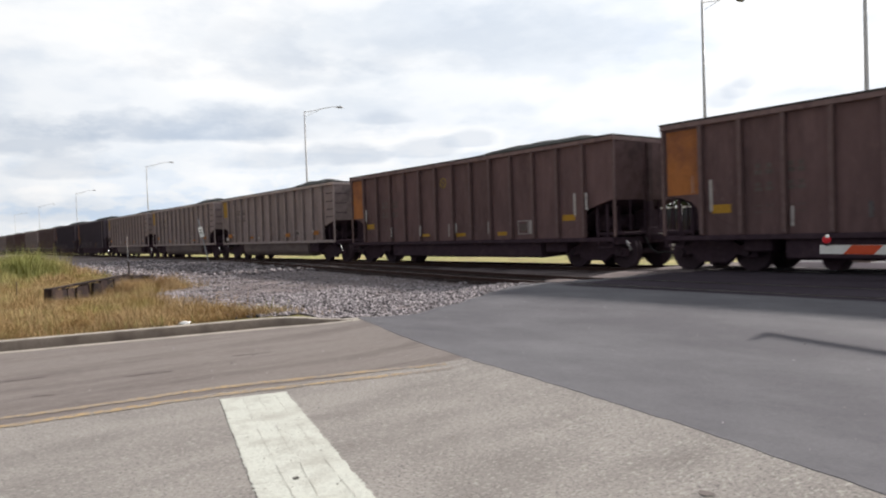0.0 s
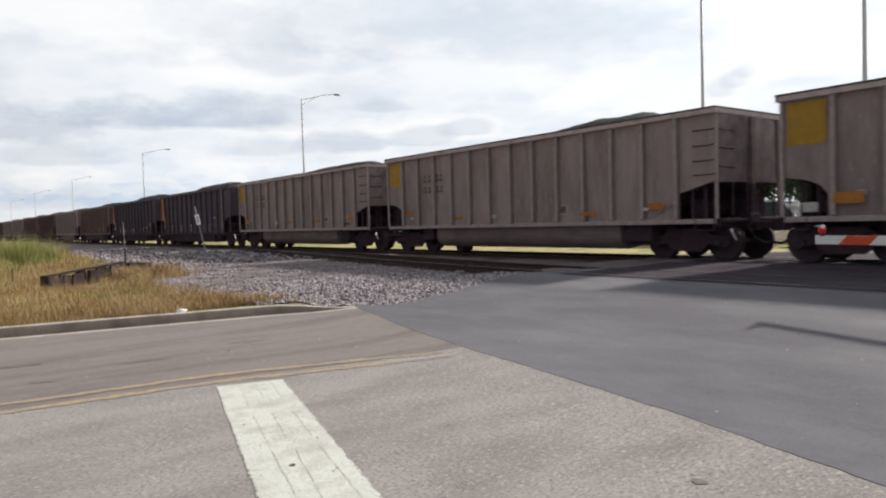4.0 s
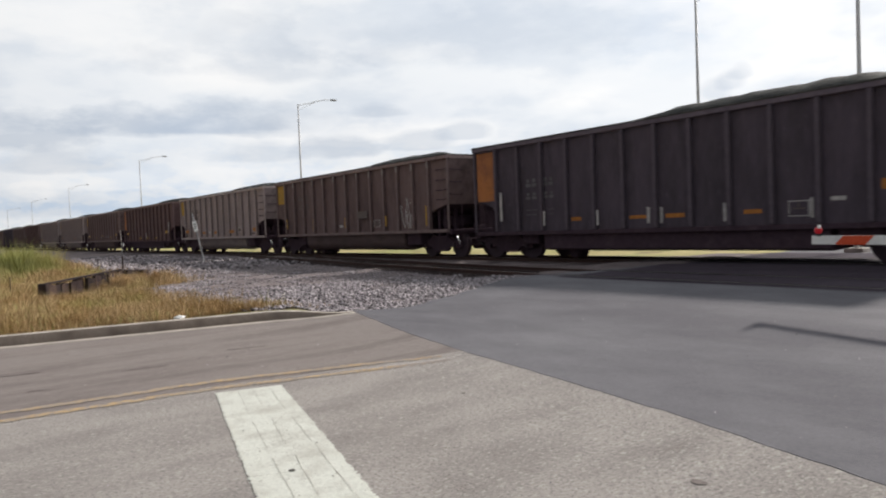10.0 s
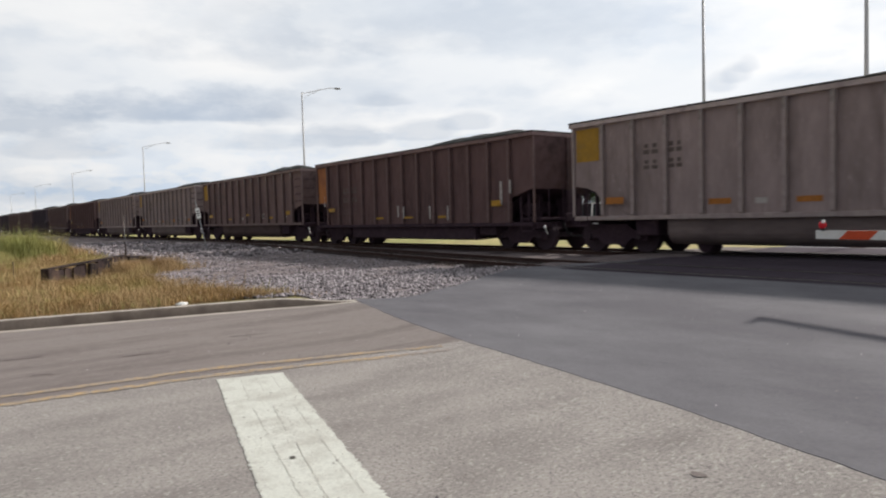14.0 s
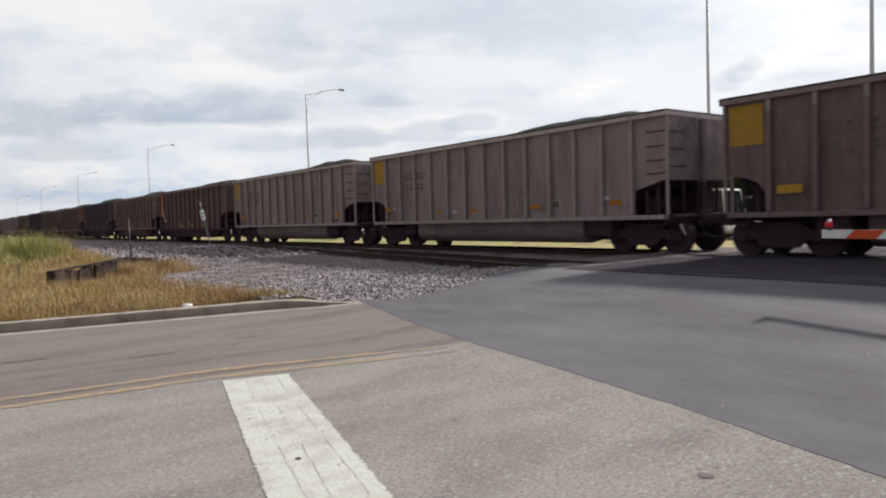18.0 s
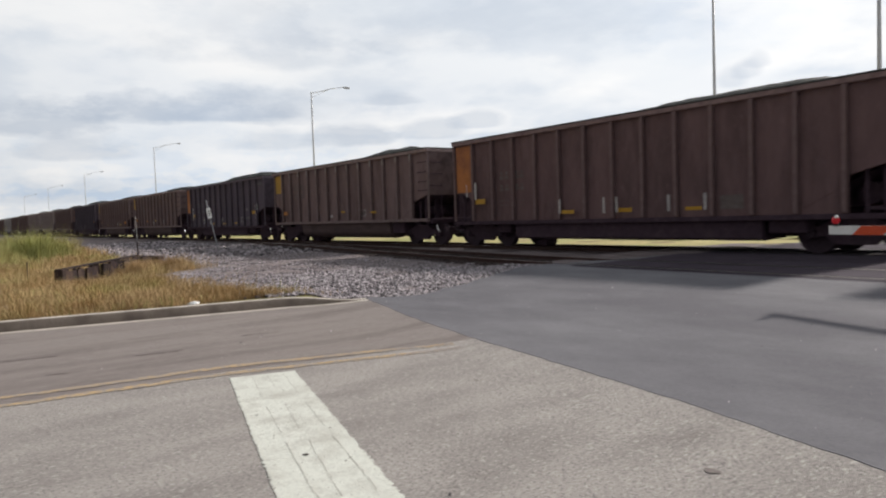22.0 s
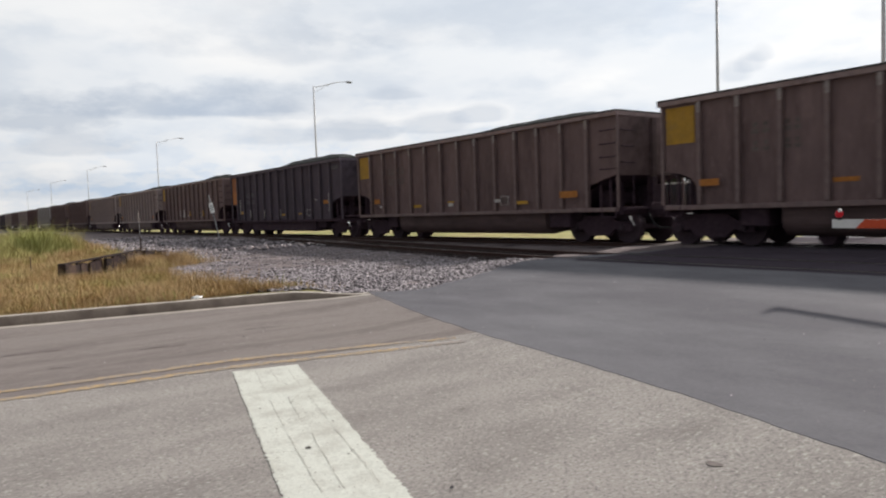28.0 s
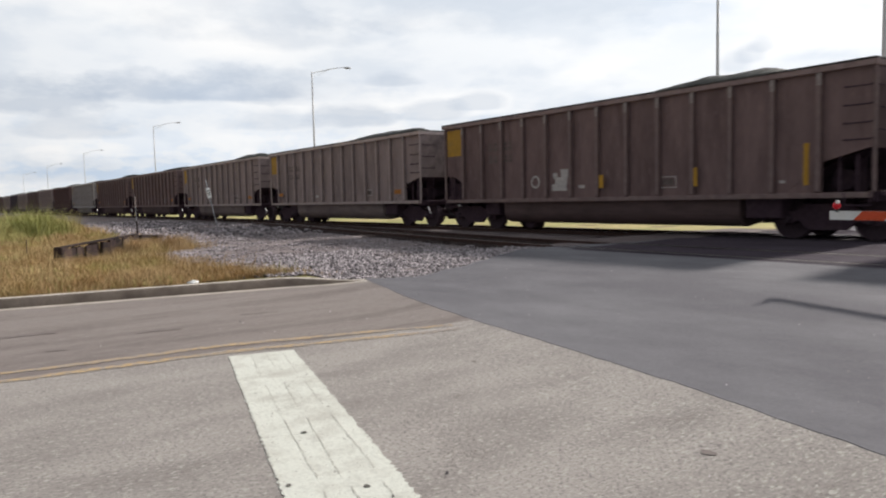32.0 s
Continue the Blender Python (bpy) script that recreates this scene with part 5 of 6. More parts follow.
for q in (2.4, 4.4):
    bm = bmesh.new()
    bmesh.ops.create_uvsphere(bm, u_segments=12, v_segments=8, radius=0.06, matrix=Matrix.Translation((q, -0.01, 0.13)))
    part("arm_lamp", bm, M["lamp_tip"], base_arm, smooth=True)
part("mast", rod(bmesh.new(), (0.15, 0.25, 0), (0.15, 0.25, 4.2), 0.07, None, 14), M["steel"], gate, smooth=True)
part("gate_motor", boxes((0.15, 0.3, 0.95, 0.42, 0.4, 0.75), bevel=0.03), M["steel"], gate)
part("counterweight", boxes((arm_len - 0.1, 0.05, 0, 0.45, 0.07, 0.45), bevel=0.02), M["steel"], base_arm)

# ---------------------------------------------------------------- signal mast across the tracks
SY = 20.9
sx = -0.402 * SY
sz = float(land_z(np.array(sx), np.array(SY)))
sig = empty("crossing_signal", pose(sx, SY, sz), "crossing signal mast with crossbuck and red flashing lights", "crossing signal")
part("mast", rod(bmesh.new(), (0, 0, 0), (0, 0, 4.6), 0.065, 0.06, 14), M["steel"], sig, smooth=True)
part("foundation", boxes((0, 0, 0.1, 0.5, 0.5, 0.2), bevel=0.02), M["concrete"], sig)
part("junction_box", boxes((0, -0.1, 1.05, 0.25, 0.18, 0.35), bevel=0.015), M["steel"], sig)
for s in (-1, 1):
    bm = box(bmesh.new(), 0, 0.09 + 0.02 * s, 4.15, 0.98, 0.012, 0.22, rot=Matrix.Rotation(radians(45 * s), 4, "Y"))
    part("crossbuck_blade", bm, M["steel"], sig, "bare metal back of a crossbuck blade").matrix_basis = pose(0, 0, 0, 0, 0, 68)
bar = rod(bmesh.new(), (-0.42, -0.02, 2.75), (0.27, -0.02, 2.75), 0.03, None, 8)
part("crossarm", bar, M["steel"], sig)
for ox in (-0.38, 0.21):
    bm = rod(bmesh.new(), (ox, -0.12, 2.75), (ox, -0.135, 2.75), 0.25, None, 28)
    bk = part("backing_disc", bm, M["black"], sig, "round black backing plate")
    bm = rod(bmesh.new(), (ox, -0.14, 2.75), (ox, -0.18, 2.75), 0.155, 0.145, 24)
    part("lens", bm, M["lamp_red"], bk, "lit red lens")
    bm = bmesh.new()
    for a in range(9):
        t0, t1 = math.pi * a / 9, math.pi * (a + 1) / 9
        v = [bm.verts.new((ox + 0.175 * math.cos(t), y, 2.75 + 0.175 * math.sin(t))) for t, y in ((t0, -0.14), (t1, -0.14), (t1, -0.30), (t0, -0.30))]
        bm.faces.new(v)
    bmesh.ops.solidify(bm, geom=bm.faces[:], thickness=0.006)
    part("visor", bm, M["black"], bk)

# ---------------------------------------------------------------- leaning sign, marker post, litter


def ground_at(x, y):
    return float(land_z(np.array(x), np.array(y)))


leaning = empty("leaning_sign", pose(-35.6, 12.0, ground_at(-35.6, 12.0) + 0.02, 0, -4, 0), "small pale sign on a leaning metal post in the ballast", "sign")
lean = Matrix.Rotation(radians(-17), 4, "Y") @ Matrix.Rotation(radians(4), 4, "X")
p = part("post", boxes((0, 0, 1.35, 0.06, 0.05, 2.7), bevel=0.006), M["grey_metal"], leaning)
p.matrix_basis = lean
p = part("plate", boxes((0, -0.05, 1.95, 0.21, 0.012, 0.56), bevel=0.004), M["white_sheet"], leaning, "weathered pale sign plate")
p.matrix_basis = lean @ Matrix.Rotation(radians(62), 4, "Z")
q = part("writing", boxes((0, -0.0575, 2.06, 0.12, 0.003, 0.05), (0, -0.0575, 1.94, 0.15, 0.003, 0.04), (0, -0.0575, 1.84, 0.11, 0.003, 0.04)), M["black"], p)
marker = empty("marker_post", pose(-27.3, 6.25, ground_at(-27.3, 6.25), 0, -5, 0), "thin dark marker post with a faded white top", "marker post")
part("post", rod(bmesh.new(), (0, 0, 0), (0, 0, 0.78), 0.026, None, 8), M["timber"], marker)
part("rod", rod(bmesh.new(), (0, 0, 0.78), (0, 0, 1.3), 0.012, None, 6), M["grey_metal"], marker)
part("top", rod(bmesh.new(), (0, 0, 1.3), (0, 0, 1.72), 0.018, 0.015, 8), M["pale_tip"], marker, "faded pale top")
stake = tagged(part("stake", rod(bmesh.new(), (0, 0, 0), (0, 0, 0.5), 0.014, None, 7), M["bark"]), "thin dark stake in the dry grass", "stake")
stake.matrix_basis = pose(-22.2, 2.2, ground_at(-22.2, 2.2), 0, 3, 0)


def litter(x, y, s, seed):
    bm = bmesh.new()
    bmesh.ops.create_icosphere(bm, subdivisions=3, radius=1)
    for v in bm.verts:
        n = noise.noise(v.co * 1.7 + Vector((seed, 0, 0))) * 0.5 + noise.noise(v.co * 4 + Vector((0, seed, 0))) * 0.25
        v.co *= 1 + n
        v.co = Vector((v.co.x * s * 1.2, v.co.y * s * 1.6, max(0, v.co.z + 0.3) * s * 0.6))
    ob = tagged(part("plastic_bag", bm, M["plastic_white"], smooth=True), "crumpled white plastic bag by the kerb", "litter")
    ob.matrix_basis = pose(x, y, ground_at(x, y) + 0.02)


litter(-12.13, 3.62, 0.06, 2)
litter(-14.4, 1.05, 0.05, 5)
litter(-38.0, 9.8, 0.08, 9)

# ---------------------------------------------------------------- timber bulkhead in the weeds
A_, B_ = Vector((-19.9, 2.72, 0)), Vector((-22.5, 5.62, 0))
dr = (B_ - A_).normalized()
ang = math.degrees(math.atan2(dr.y, dr.x))
bulk = empty("timber_bulkhead", pose(A_.x, A_.y, 0.14, 0, 0, ang), "low dark rotting timber bulkhead among dry weeds", "bulkhead")
ln = (B_ - A_).length
bx = 0.0
while bx < ln:
    wd = random.uniform(0.2, 0.34)
    hh = 0.33 + 0.17 * min(1, bx / ln / 0.75) + random.uniform(-0.04, 0.01)
    th = random.uniform(0.06, 0.11)
    bm = prism(bmesh.new(), [(bx + 0.008, -0.2), (bx + wd - 0.01, -0.2), (bx + wd - 0.008, hh - random.uniform(0, 0.04)), (bx + wd * random.uniform(0.35, 0.65), hh), (bx + 0.01, hh - random.uniform(0, 0.05))], -th / 2, th / 2)
    o = part("board", bm, M["timber"], bulk)
    o.matrix_basis = pose(0, random.uniform(-0.045, 0.045), 0, random.uniform(-5, 5), 0, 0)
    bx += wd
part("cap", box(bmesh.new(), ln * 0.39, 0, 0.435, ln * 0.76, 0.15, 0.05, bevel=0.01, rot=Matrix.Rotation(radians(-3.2), 4, "Y")), M["timber"], bulk)
part("end_beam", box(bmesh.new(), ln + 0.05, -0.05, 0.2, 0.32, 0.26, 0.5, bevel=0.03), M["timber"], bulk)
part("end_post", boxes((-0.06, 0.0, 0.12, 0.16, 0.24, 0.5), bevel=0.02), M["timber"], bulk)
for q in (0.6, 2.1, 3.5):
    part("stake", boxes((q, 0.12, 0.05, 0.1, 0.1, 0.55), bevel=0.012), M["timber"], bulk)

# ---------------------------------------------------------------- vehicles parked across the tracks


def make_vehicle(kind, paint, x, y, rz, label):
    """A parked car: body, cabin glass, wheels, lights."""
    L_, W_, H_ = {"suv": (4.7, 1.85, 1.75), "sedan": (4.7, 1.8, 1.45), "van": (5.2, 1.95, 2.05)}[kind]
    e = empty("parked_car" if kind != "van" else "parked_van", pose(x, y, ground_at(x, y) + 0.02, 0, 0, rz), label, "car", "cars parked across the tracks")
    h = L_ / 2
    belt = 0.55 * H_ if kind != "van" else 0.5 * H_
    low = [(-h, 0.35), (-h + 0.05, belt - 0.08), (-h + 0.35, belt + 0.02), (h * 0.42, belt), (h - 0.35, belt - 0.16), (h - 0.02, belt - 0.3), (h, 0.35), (h - 0.25, 0.22), (-h + 0.25, 0.22)]
    bm = prism(bmesh.new(), low, -W_ / 2, W_ / 2)
    bmesh.ops.bevel(bm, geom=bm.edges[:], offset=0.06, segments=2, affect="EDGES")
    body = part("body", bm, paint, e, smooth=False)
    r0 = {"suv": -h + 0.3, "sedan": -h + 0.85, "van": -h + 0.1}[kind]
    r1 = {"suv": -h + 0.65, "sedan": -h + 1.55, "van": -h + 0.25}[kind]
    f1, f0 = (h * 0.12, h * 0.44) if kind != "van" else (h * 0.35, h * 0.6)
    bm = bmesh.new()
    vs = []
    for s in (-1, 1):
        vs.append([bm.verts.new((px, s * (W_ / 2 - ins), pz)) for px, pz, ins in ((r0, belt, 0.06), (r1, H_ - 0.05, 0.22), (f1, H_ - 0.05, 0.22), (f0, belt, 0.06))])
    a, b = vs
    bm.faces.new(a)
    bm.faces.new(b[::-1])
    for j in range(4):
        bm.faces.new((a[j], b[j], b[(j + 1) % 4], a[(j + 1) % 4]))
    bmesh.ops.recalc_face_normals(bm, faces=bm.faces)
    part("window", bm, M["glass"], e, "dark tinted glass")
    bm = prism(bmesh.new(), [(r1 - 0.06, H_ - 0.07), (r1 + 0.1, H_), (f1 - 0.1, H_), (f1 + 0.08, H_ - 0.07)], -W_ / 2 + 0.2, W_ / 2 - 0.2)
    part("roof", bm, paint, e)
    for s in (-1, 1):
        for px0, px1 in ((r0, r1), (f0, f1), ((r1 + f1) / 2 + 0.05, (r1 + f1) / 2)):
            bm = rod(bmesh.new(), (px0, s * (W_ / 2 - 0.05), belt), (px1, s * (W_ / 2 - 0.20), H_ - 0.04), 0.045, None, 6)
            part("pillar", bm, paint, e)
        for px in (-h * 0.62, h * 0.62):
            bm = rod(bmesh.new(), (px, s * (W_ / 2 - 0.2), 0.33), (px, s * (W_ / 2 + 0.015), 0.33), 0.33, None, 20)
            tw = part("wheel", bm, M["tyre"], e)
            part("rim", rod(bmesh.new(), (px, s * (W_ / 2 + 0.005), 0.33), (px, s * (W_ / 2 + 0.025), 0.33), 0.2, 0.18, 16), M["steel"], tw)
        part("headlight", boxes((h - 0.08, s * (W_ / 2 - 0.25), belt - 0.3, 0.14, 0.34, 0.14), bevel=0.02), M["white_sheet"], e)
        part("tail_light", boxes((-h + 0.03, s * (W_ / 2 - 0.14), belt - 0.12, 0.1, 0.16, 0.26), bevel=0.02), M["red_band"], e)
        part("mirror", boxes((f0 - 0.15, s * (W_ / 2 + 0.08), belt + 0.1, 0.12, 0.16, 0.12), bevel=0.02), paint, e)
    return e


make_vehicle("sedan", PAINT["white"], -10.4, 25.3, 174, "white sedan parked on the far side of the tracks")
make_vehicle("suv", PAINT["silver"], -14.6, 28.8, 6, "silver estate car parked on the far side")
make_vehicle("van", PAINT["white"], -18.0, 26.2, 186, "white van parked on the far side of the tracks")
make_vehicle("suv", PAINT["white"], -23.2, 28.6, 2, "white estate car parked on the far side")
make_vehicle("sedan", PAINT["dark"], -29.5, 28.2, 181, "dark sedan parked on the far side")
make_vehicle("suv", PAINT["silver"], -37.0, 29.0, 3, "silver estate car parked on the far side")


# ---------------------------------------------------------------- trees far behind the train
def make_tree(x, y, h, seed):
    rs = np.random.RandomState(seed)
    e = empty("tree", pose(x, y, ground_at(x, y)), "leafy green broadleaf tree far across the road", "tree", "trees across the road")
    bm = rod(bmesh.new(), (0, 0, -0.1), (0.1, 0, h * 0.45), 0.16, 0.09, 9)
    tips = []
    for a in range(7):
        q = a * 0.9 + rs.uniform(0, 0.5)
        b = (math.cos(q) * h * 0.25, math.sin(q) * h * 0.25, h * rs.uniform(0.55, 0.9))
        rod(bm, (0.06, 0, h * rs.uniform(0.25, 0.42)), b, 0.06, 0.02, 6)
        tips.append(b)
    part("trunk", bm, M["bark"], e)
    n = 5200
    c = np.array(tips)[rs.randint(0, 7, n)] + rs.normal(0, h * 0.13, (n, 3)) * np.array((1, 1, 1.25))
    c[:, 2] = np.clip(c[:, 2], h * 0.06, h)
    u = rs.normal(0, 1, (n, 3))
    v = rs.normal(0, 1, (n, 3))
    u *= 0.15 / np.linalg.norm(u, axis=1)[:, None]
    v *= 0.11 / np.linalg.norm(v, axis=1)[:, None]
    V = np.stack([c - u, c - v, c + u, c + v], 1).reshape(-1, 3)
    raw("crown", V, np.arange(n * 4).reshape(-1, 4), M["leaf"], e)


for k in range(22):
    make_tree(-7.5 - 3.4 * k + 1.1 * math.sin(k * 2.3), 43.0 + 3.5 * math.sin(k * 1.7), 4.4 + 1.5 * abs(math.sin(k * 1.1 + 0.6)), k)


# ---------------------------------------------------------------- grass, weeds, stones
def blades(name, n, pick, hmin, hmax, wide, mat, label, seed, leaning=0.9, tall=None):
    rs = np.random.RandomState(seed)
    P = pick(rs, n)
    n = len(P)
    h = rs.uniform(hmin, hmax, n) * (0.6 + 0.4 * rs.rand(n))
    h *= np.array([1.0 + 0.75 * noise.noise(Vector((x * 0.8, y * 0.8, seed))) for x, y in P])
    if tall:
        h *= tall(P)
    a = rs.uniform(0, 6.283, n)
    d = rs.uniform(0, 6.283, n)
    l_ = h * rs.uniform(0.05, leaning, n)
    Z = land_z(P[:, 0], P[:, 1])
    base = np.column_stack([P, Z - 0.03])
    side = np.column_stack([np.cos(a), np.sin(a), np.zeros(n)]) * (wide * rs.uniform(0.6, 1.4, n))[:, None]
    mid = base + np.column_stack([np.cos(d) * l_ * 0.35, np.sin(d) * l_ * 0.35, h * 0.55])
    top = base + np.column_stack([np.cos(d) * l_, np.sin(d) * l_, h])
    V = np.stack([base - side, base + side, mid + side * 0.8, top, mid - side * 0.8], 1).reshape(-1, 3)
    i = np.arange(n)[:, None] * 5
    F = np.concatenate([i + np.array([[0, 1, 2]]), i + np.array([[0, 2, 4]]), i + np.array([[4, 2, 3]])])
    return tagged(raw(name, V, F, mat), label, "grass", kind="stuff")


def clumpy(P, scale, keep, seed):
    k = np.array([noise.noise(Vector((x * scale, y * scale, seed))) for x, y in P])
    return P[k > keep]


def near_grass(rs, n):
    x = -12.2 - (rs.rand(n) ** 1.35) * 20
    lo, hi = -4.0, grass_edge(x) + rs.normal(-0.1, 0.22, n)
    y = lo + rs.rand(n) * (hi - lo)
    # thinner before the low end of the bulkhead
    u = (x - A_.x) * dr.x + (y - A_.y) * dr.y
    v = (x - A_.x) * -dr.y + (y - A_.y) * dr.x
    bare = (u > -0.5) & (u < ln * (0.62 + rs.normal(0, 0.06, n))) & (v < 0.2) & (v > -1.3 + rs.normal(0, 0.35, n)) & (rs.rand(n) > 0.06)
    ok = (x < kerb_x(y) - 0.22) & (y < hi) & ~bare
    return np.column_stack([x, y])[ok]


def far_grass(rs, n):
    x = -31 - rs.rand(n) * 60
    hi = grass_edge(x)
    y = -8 + rs.rand(n) * (hi + 8)
    return np.column_stack([x, y])


def weeds_at(rs, n):
    x = -30 - rs.rand(n) * 27
    y = -3 + rs.rand(n) * (-0.150 * x + 2.6)
    return clumpy(np.column_stack([x, y]), 0.55, -0.15, 4)


def weed_height(P):
    """Lower towards the ballast, with humps."""
    inner = np.clip(((-0.150 * P[:, 0] - 0.4) - P[:, 1]) / 1.6, 0.3, 1.0) * np.clip((-29.0 - P[:, 0]) / 4.0, 0.35, 1.0)
    return inner ** 0.6 * np.array([0.95 + 0.5 * noise.noise(Vector((x * 0.3, y * 0.3, 2))) for x, y in P])


def plume(rs, n):
    c = np.array([(-34.3, 4.15), (-34.9, 4.5), (-36.5, 3.9), (-33.6, 3.6)])[rs.randint(0, 4, n)]
    return c + rs.normal(0, 0.42, (n, 2))


def straw(rs, n):
    x = -29.5 - rs.rand(n) * 12
    return np.column_stack([x, -0.150 * x + 0.25 + rs.normal(0, 0.45, n)])


def before_boards(rs, n):
    u = ln * (0.5 + 0.66 * rs.rand(n))
    v = -0.15 - np.abs(rs.normal(0, 0.55, n))
    P = np.column_stack([A_.x + u * dr.x - v * dr.y, A_.y + u * dr.y + v * dr.x])
    return clumpy(P, 1.3, -0.2, 6)


def fringe(rs, n):
    x = -11.9 - rs.rand(n) * 16
    y = grass_edge(x) + rs.normal(0.0, 0.4, n)
    return clumpy(np.column_stack([x, y])[x < kerb_x(y) - 0.2], 0.9, 0.05, 2)


blades("dry_grass", 150000, near_grass, 0.08, 0.29, 0.0045, M["grass_dry"], "thick dry golden grass beside the kerb", 1)
blades("dry_grass", 9000, lambda rs, n: clumpy(near_grass(rs, n), 0.7, 0.05, 8), 0.22, 0.46, 0.004, M["grass_dry"], "taller dry weed stalks", 2)
blades("green_grass", 12000, near_grass, 0.10, 0.28, 0.007, M["grass_green"], "sparse green grass among the dry", 3)
blades("dry_grass", 26000, far_grass, 0.2, 0.45, 0.018, M["grass_dry"], "dry golden grass along the tracks", 4)
blades("green_weeds", 70000, weeds_at, 0.36, 1.12, 0.012, M["grass_green"], "tall green weeds in a thicket", 5, 0.95, weed_height)
blades("green_weeds", 6000, plume, 0.6, 1.4, 0.011, M["grass_green"], "tall feathery weeds at the edge of the thicket", 14, 0.8)
blades("dry_grass", 4000, straw, 0.12, 0.4, 0.012, M["grass_dry"], "bleached straw at the edge of the thicket", 15)
blades("dry_grass", 15000, before_boards, 0.18, 0.52, 0.0045, M["grass_dry"], "tall dry weeds before the bulkhead", 16, 0.7)
blades("dry_grass", 6000, fringe, 0.08, 0.22, 0.008, M["grass_dry"], "scattered dry tufts in the ballast", 6)


def tuft(rs, n):
    c = np.array([(-21.6, 5.05), (-22.3, 5.2), (-21.0, 4.85), (-16.4, 3.9), (-14.2, 4.3), (-21.6, 4.95), (-19.6, 4.45), (-28.6, 6.3)])[rs.randint(0, 8, n)]
    return c + rs.normal(0, 0.38, (n, 2))


blades("dry_grass", 4200, tuft, 0.2, 0.42, 0.005, M["grass_dry"], "tall feathery dry weeds in tufts", 7)


def stones(name, n, pick, smin, smax, label, seed, mat="stone"):
    rs = np.random.RandomState(seed)
    P = pick(rs, n)
    n = len(P)
    base = np.array([(1, 0, 0), (-1, 0, 0), (0, 1, 0), (0, -1, 0), (0, 0, 1), (0, 0, -1)], float)
    tri = np.array([(0, 2, 4), (2, 1, 4), (1, 3, 4), (3, 0, 4), (2, 0, 5), (1, 2, 5), (3, 1, 5), (0, 3, 5)])
    q = rs.normal(0, 1, (n, 4))
    q /= np.linalg.norm(q, axis=1)[:, None]
    w_, x_, y_, z_ = q.T
    R = np.stack([1 - 2 * (y_ ** 2 + z_ ** 2), 2 * (x_ * y_ - z_ * w_), 2 * (x_ * z_ + y_ * w_), 2 * (x_ * y_ + z_ * w_), 1 - 2 * (x_ ** 2 + z_ ** 2), 2 * (y_ * z_ - x_ * w_), 2 * (x_ * z_ - y_ * w_), 2 * (y_ * z_ + x_ * w_), 1 - 2 * (x_ ** 2 + y_ ** 2)], 1).reshape(n, 3, 3)
    S = base[None] * rs.uniform(0.6, 1.2, (n, 6, 1)) + rs.normal(0, 0.22, (n, 6, 3))
    size = smin + (smax - smin) * rs.rand(n) ** 2.2
    V = np.einsum("nij,nkj->nki", R, S) * size[:, None, None] * np.array([1.15, 1.15, 0.7])
    z = (np.maximum(land_z(P[:, 0], P[:, 1]), 0.0) + 0.02 if mat == "stone" else 0.225 - 0.12 * (np.abs(P[:, 1] - near_track(P[:, 0])) / 1.75) ** 6) + 0.3 * size
    V += np.column_stack([P, z])[:, None]
    F = (np.arange(n)[:, None, None] * 6 + tri[None]).reshape(-1, 3)
    return tagged(raw(name, V.reshape(-1, 3), F, M[mat]), label, "gravel", kind="stuff")


def edge_x(y):
    e = np.array(EDGE)
    return np.interp(y, e[:, 1], e[:, 0])


def near_stones(rs, n):
    x = -10.3 - rs.rand(n) ** 1.5 * 17
    y = 4.4 + rs.rand(n) * 10
    ok = (x < np.where(y < 6.5, kerb_x(y) - 0.3, edge_x(y) - 0.02)) & (y > grass_edge(x) - 0.5 + rs.normal(0, 0.3, n)) & (y < near_track(x) - 1.0)
    P = np.column_stack([x, y])[ok]
    # bare dirt between drifts of stone
    k = np.array([noise.noise(Vector((a * 0.55, b * 0.8, 3.0))) + 0.5 * noise.noise(Vector((a * 1.9, b * 1.9, 7.0))) for a, b in P])
    far = 1 - smooth01(-17.5, -11.5, P[:, 0])
    return P[k + 0.6 - 0.85 * far - 0.5 * smooth01(9.0, 11.5, P[:, 1]) + rs.normal(0, 0.12, len(P)) > 0]


def dirt_stones(rs, n):
    x = -11 - rs.rand(n) ** 1.3 * 16
    y = 4.4 + rs.rand(n) * 9
    ok = (x < np.where(y < 6.5, kerb_x(y) - 0.3, edge_x(y) - 0.02)) & (y > grass_edge(x) - 0.4) & (y < near_track(x) - 1.2)
    return np.column_stack([x, y])[ok]


def track_stones(rs, n):
    x = -12.5 - rs.rand(n) ** 1.3 * 26
    y = 11 + rs.rand(n) * 5.5
    ok = np.abs(y - near_track(x)) < 1.6
    return np.column_stack([x, y])[ok]


def far_stones(rs, n):
    x = -26 - rs.rand(n) * 32
    y = 6 + rs.rand(n) * 9
    ok = (y > grass_edge(x) - 0.3) & (y < near_track(x) - 1.0)
    return np.column_stack([x, y])[ok]


stones("ballast", 150000, near_stones, 0.011, 0.05, "loose pale crushed ballast stones", 11)
stones("ballast", 22000, track_stones, 0.02, 0.05, "dark ballast stones between the ties, deepened for train shade", 12, "dark_stone")
stones("ballast", 45000, dirt_stones, 0.007, 0.024, "fine loose chippings trodden into the dirt", 17)
stones("ballast", 5000, far_stones, 0.04, 0.11, "loose pale ballast stones along the track", 13)


# grit on the road
def grit(rs, n):
    x = -11 + rs.rand(n) * 12
    y = 0.5 + rs.rand(n) * 9
    return np.column_stack([x, y])[(x > kerb_x(y) + 0.3) & (x < -0.4)]


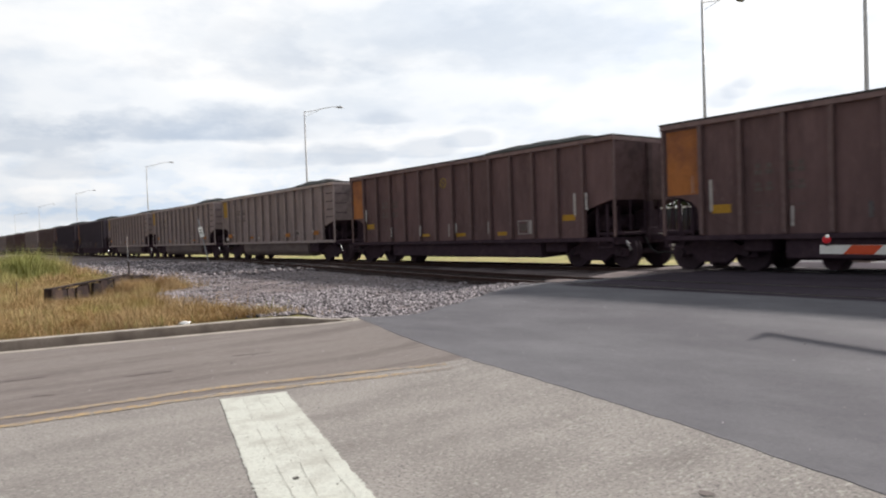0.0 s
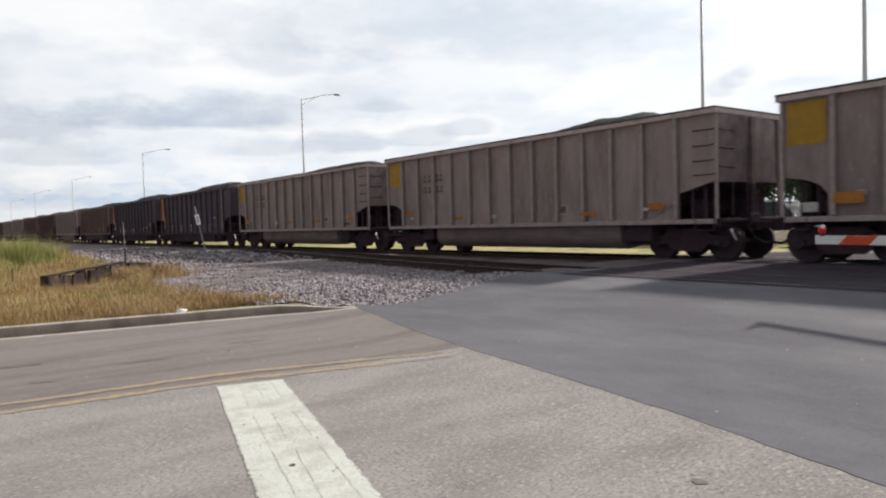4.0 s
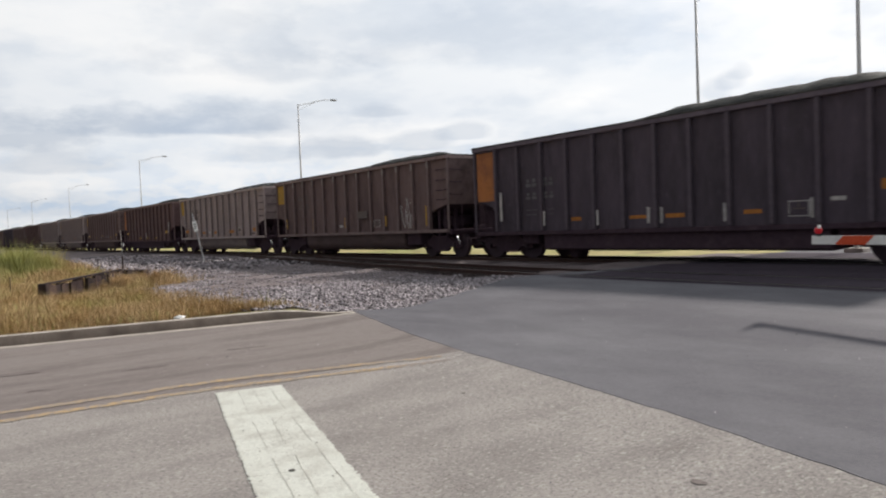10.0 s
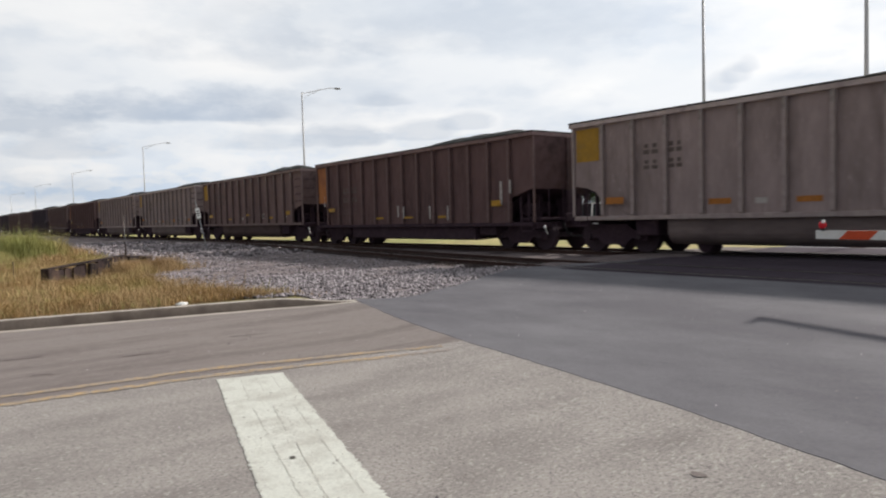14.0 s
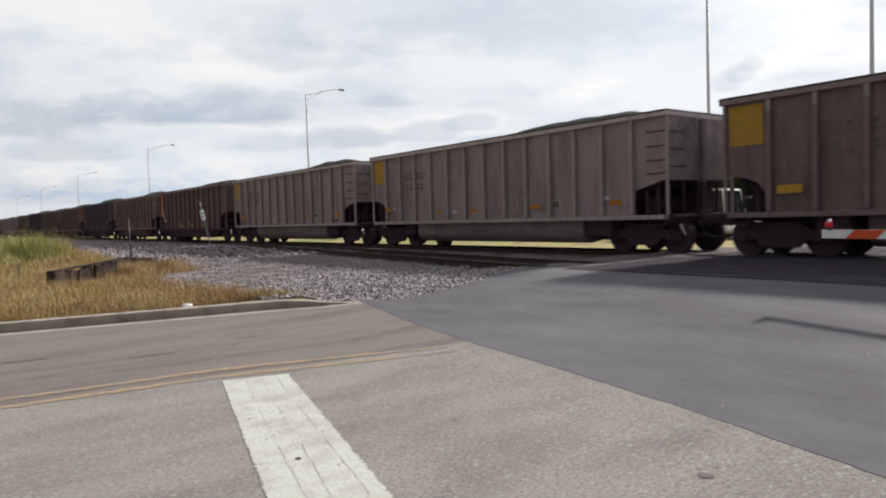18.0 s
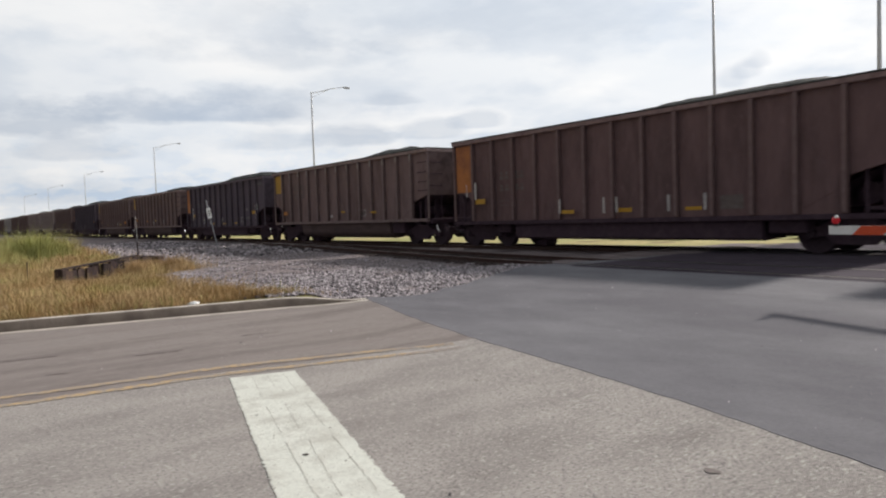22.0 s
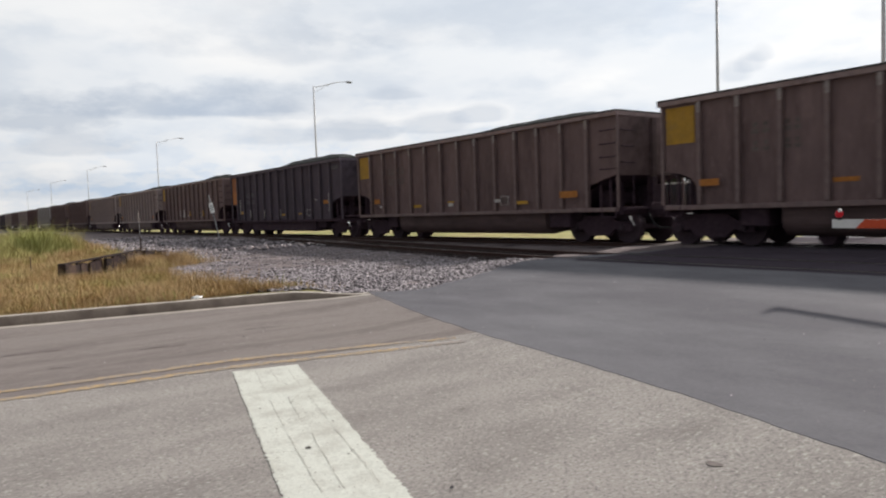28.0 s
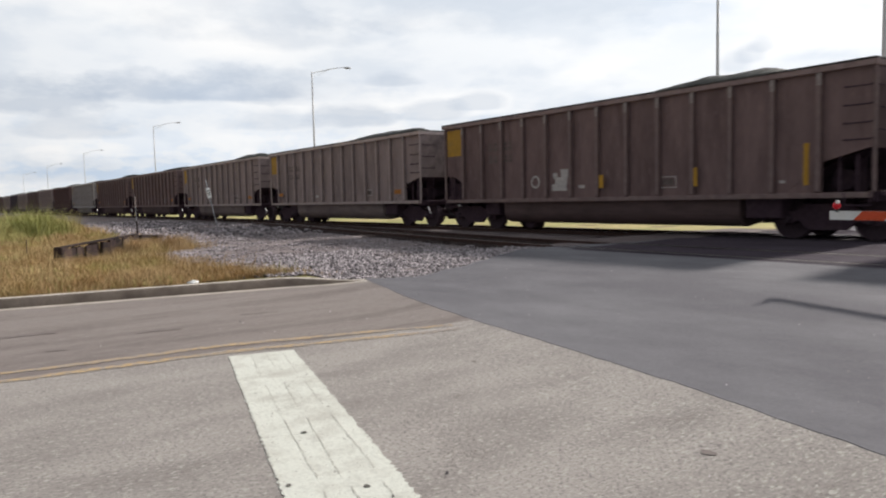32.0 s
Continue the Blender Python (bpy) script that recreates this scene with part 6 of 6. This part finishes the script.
def lay_grit(n, seed):
    rs = np.random.RandomState(seed)
    P = grit(rs, n)
    n = len(P)
    z = road_z(P[:, 0], P[:, 1]) + 0.013
    r = 0.005 + 0.009 * rs.rand(n) ** 3
    a = rs.uniform(0, 6.28, n)
    V = np.stack([np.column_stack([P[:, 0] + r * np.cos(a + k * 2.094), P[:, 1] + r * np.sin(a + k * 2.094), z - 0.012]) for k in range(3)] + [np.column_stack([P, z + 0.5 * r])], 1)
    F = (np.arange(n)[:, None, None] * 4 + np.array([(0, 1, 3), (1, 2, 3), (2, 0, 3)])[None]).reshape(-1, 3)
    tagged(raw("grit", V.reshape(-1, 3), F, M["stone"]), "scattered grit on the road", "gravel", kind="stuff")


lay_grit(300, 21)


# crumbs of tar and a patched spot on the near lane
def tar_crumbs(n, seed):
    rs = np.random.RandomState(seed)
    c = np.array([(CR[0], CR[1]), (CR[0] + 0.35, CR[1] - 0.12), (CR[0] - 0.3, CR[1] + 0.25)])[rs.randint(0, 3, n)] + rs.normal(0, 1, (n, 2)) * (0.16, 0.16)
    c = np.concatenate([c, np.column_stack([rs.uniform(-6.5, 0.5, n), rs.uniform(0.6, 4.2, n)])])
    n = len(c)
    r = rs.uniform(0.003, 0.008, n)
    a = rs.uniform(0, 6.283, n)
    V = np.stack([np.column_stack([c[:, 0] + r * np.cos(a + k * 1.571), c[:, 1] + r * np.sin(a + k * 1.571) * 0.7, road_z(c[:, 0], c[:, 1]) + 0.0045]) for k in range(4)] + [np.column_stack([c, road_z(c[:, 0], c[:, 1]) + 0.0045 + 0.35 * r])], 1)
    F = (np.arange(n)[:, None, None] * 5 + np.array([(0, 1, 4), (1, 2, 4), (2, 3, 4), (3, 0, 4)])[None]).reshape(-1, 3)
    tagged(raw("tar_crumbs", V.reshape(-1, 3), F, M["smear"]), "dark crumbs of tar on the worn road", "gravel", kind="stuff")


CR = (-3.53, 2.57)
SPOTS = ((-2.3, 3.55, 0.05), (-4.98, 3.99, 0.03), (-4.2, 3.2, 0.02))
tar_crumbs(420, 31)
a_ = np.linspace(0, 6.283, 14, endpoint=False)
for x, y, r in SPOTS:
    V = np.column_stack([x + r * np.cos(a_) * (1 + 0.2 * np.sin(3 * a_)), y + 0.7 * r * np.sin(a_)])
    V = np.column_stack([V, road_z(V[:, 0], V[:, 1]) + 0.0055])
    tagged(raw("road_patch", V, [list(range(14))], M["old_road_dark"]), "small worn dark spot in the road", "road marking", kind="structure")


# ---------------------------------------------------------------- motion of the train
def motions():
    ticks = [t * 1.0 for t in range(33)]
    for ob, x in CARS + LOADS:
        walk(ob, [(t, pose(x + rolled(t), TRAIN_Y, RAIL)) for t in ticks])
    turns = [(j / 15, math.degrees(rolled(j / 15) / 0.457)) for j in range(481)]
    for car, x in CARS:
        for tk in car.children:
            if tk.name.startswith("truck"):
                for ws in tk.children:
                    if ws.name.startswith("wheelset"):
                        e = ws.location.x
                        walk(ws, [(t, pose(e, 0, 0.457, 0, a, 0)) for t, a in turns])


motions()
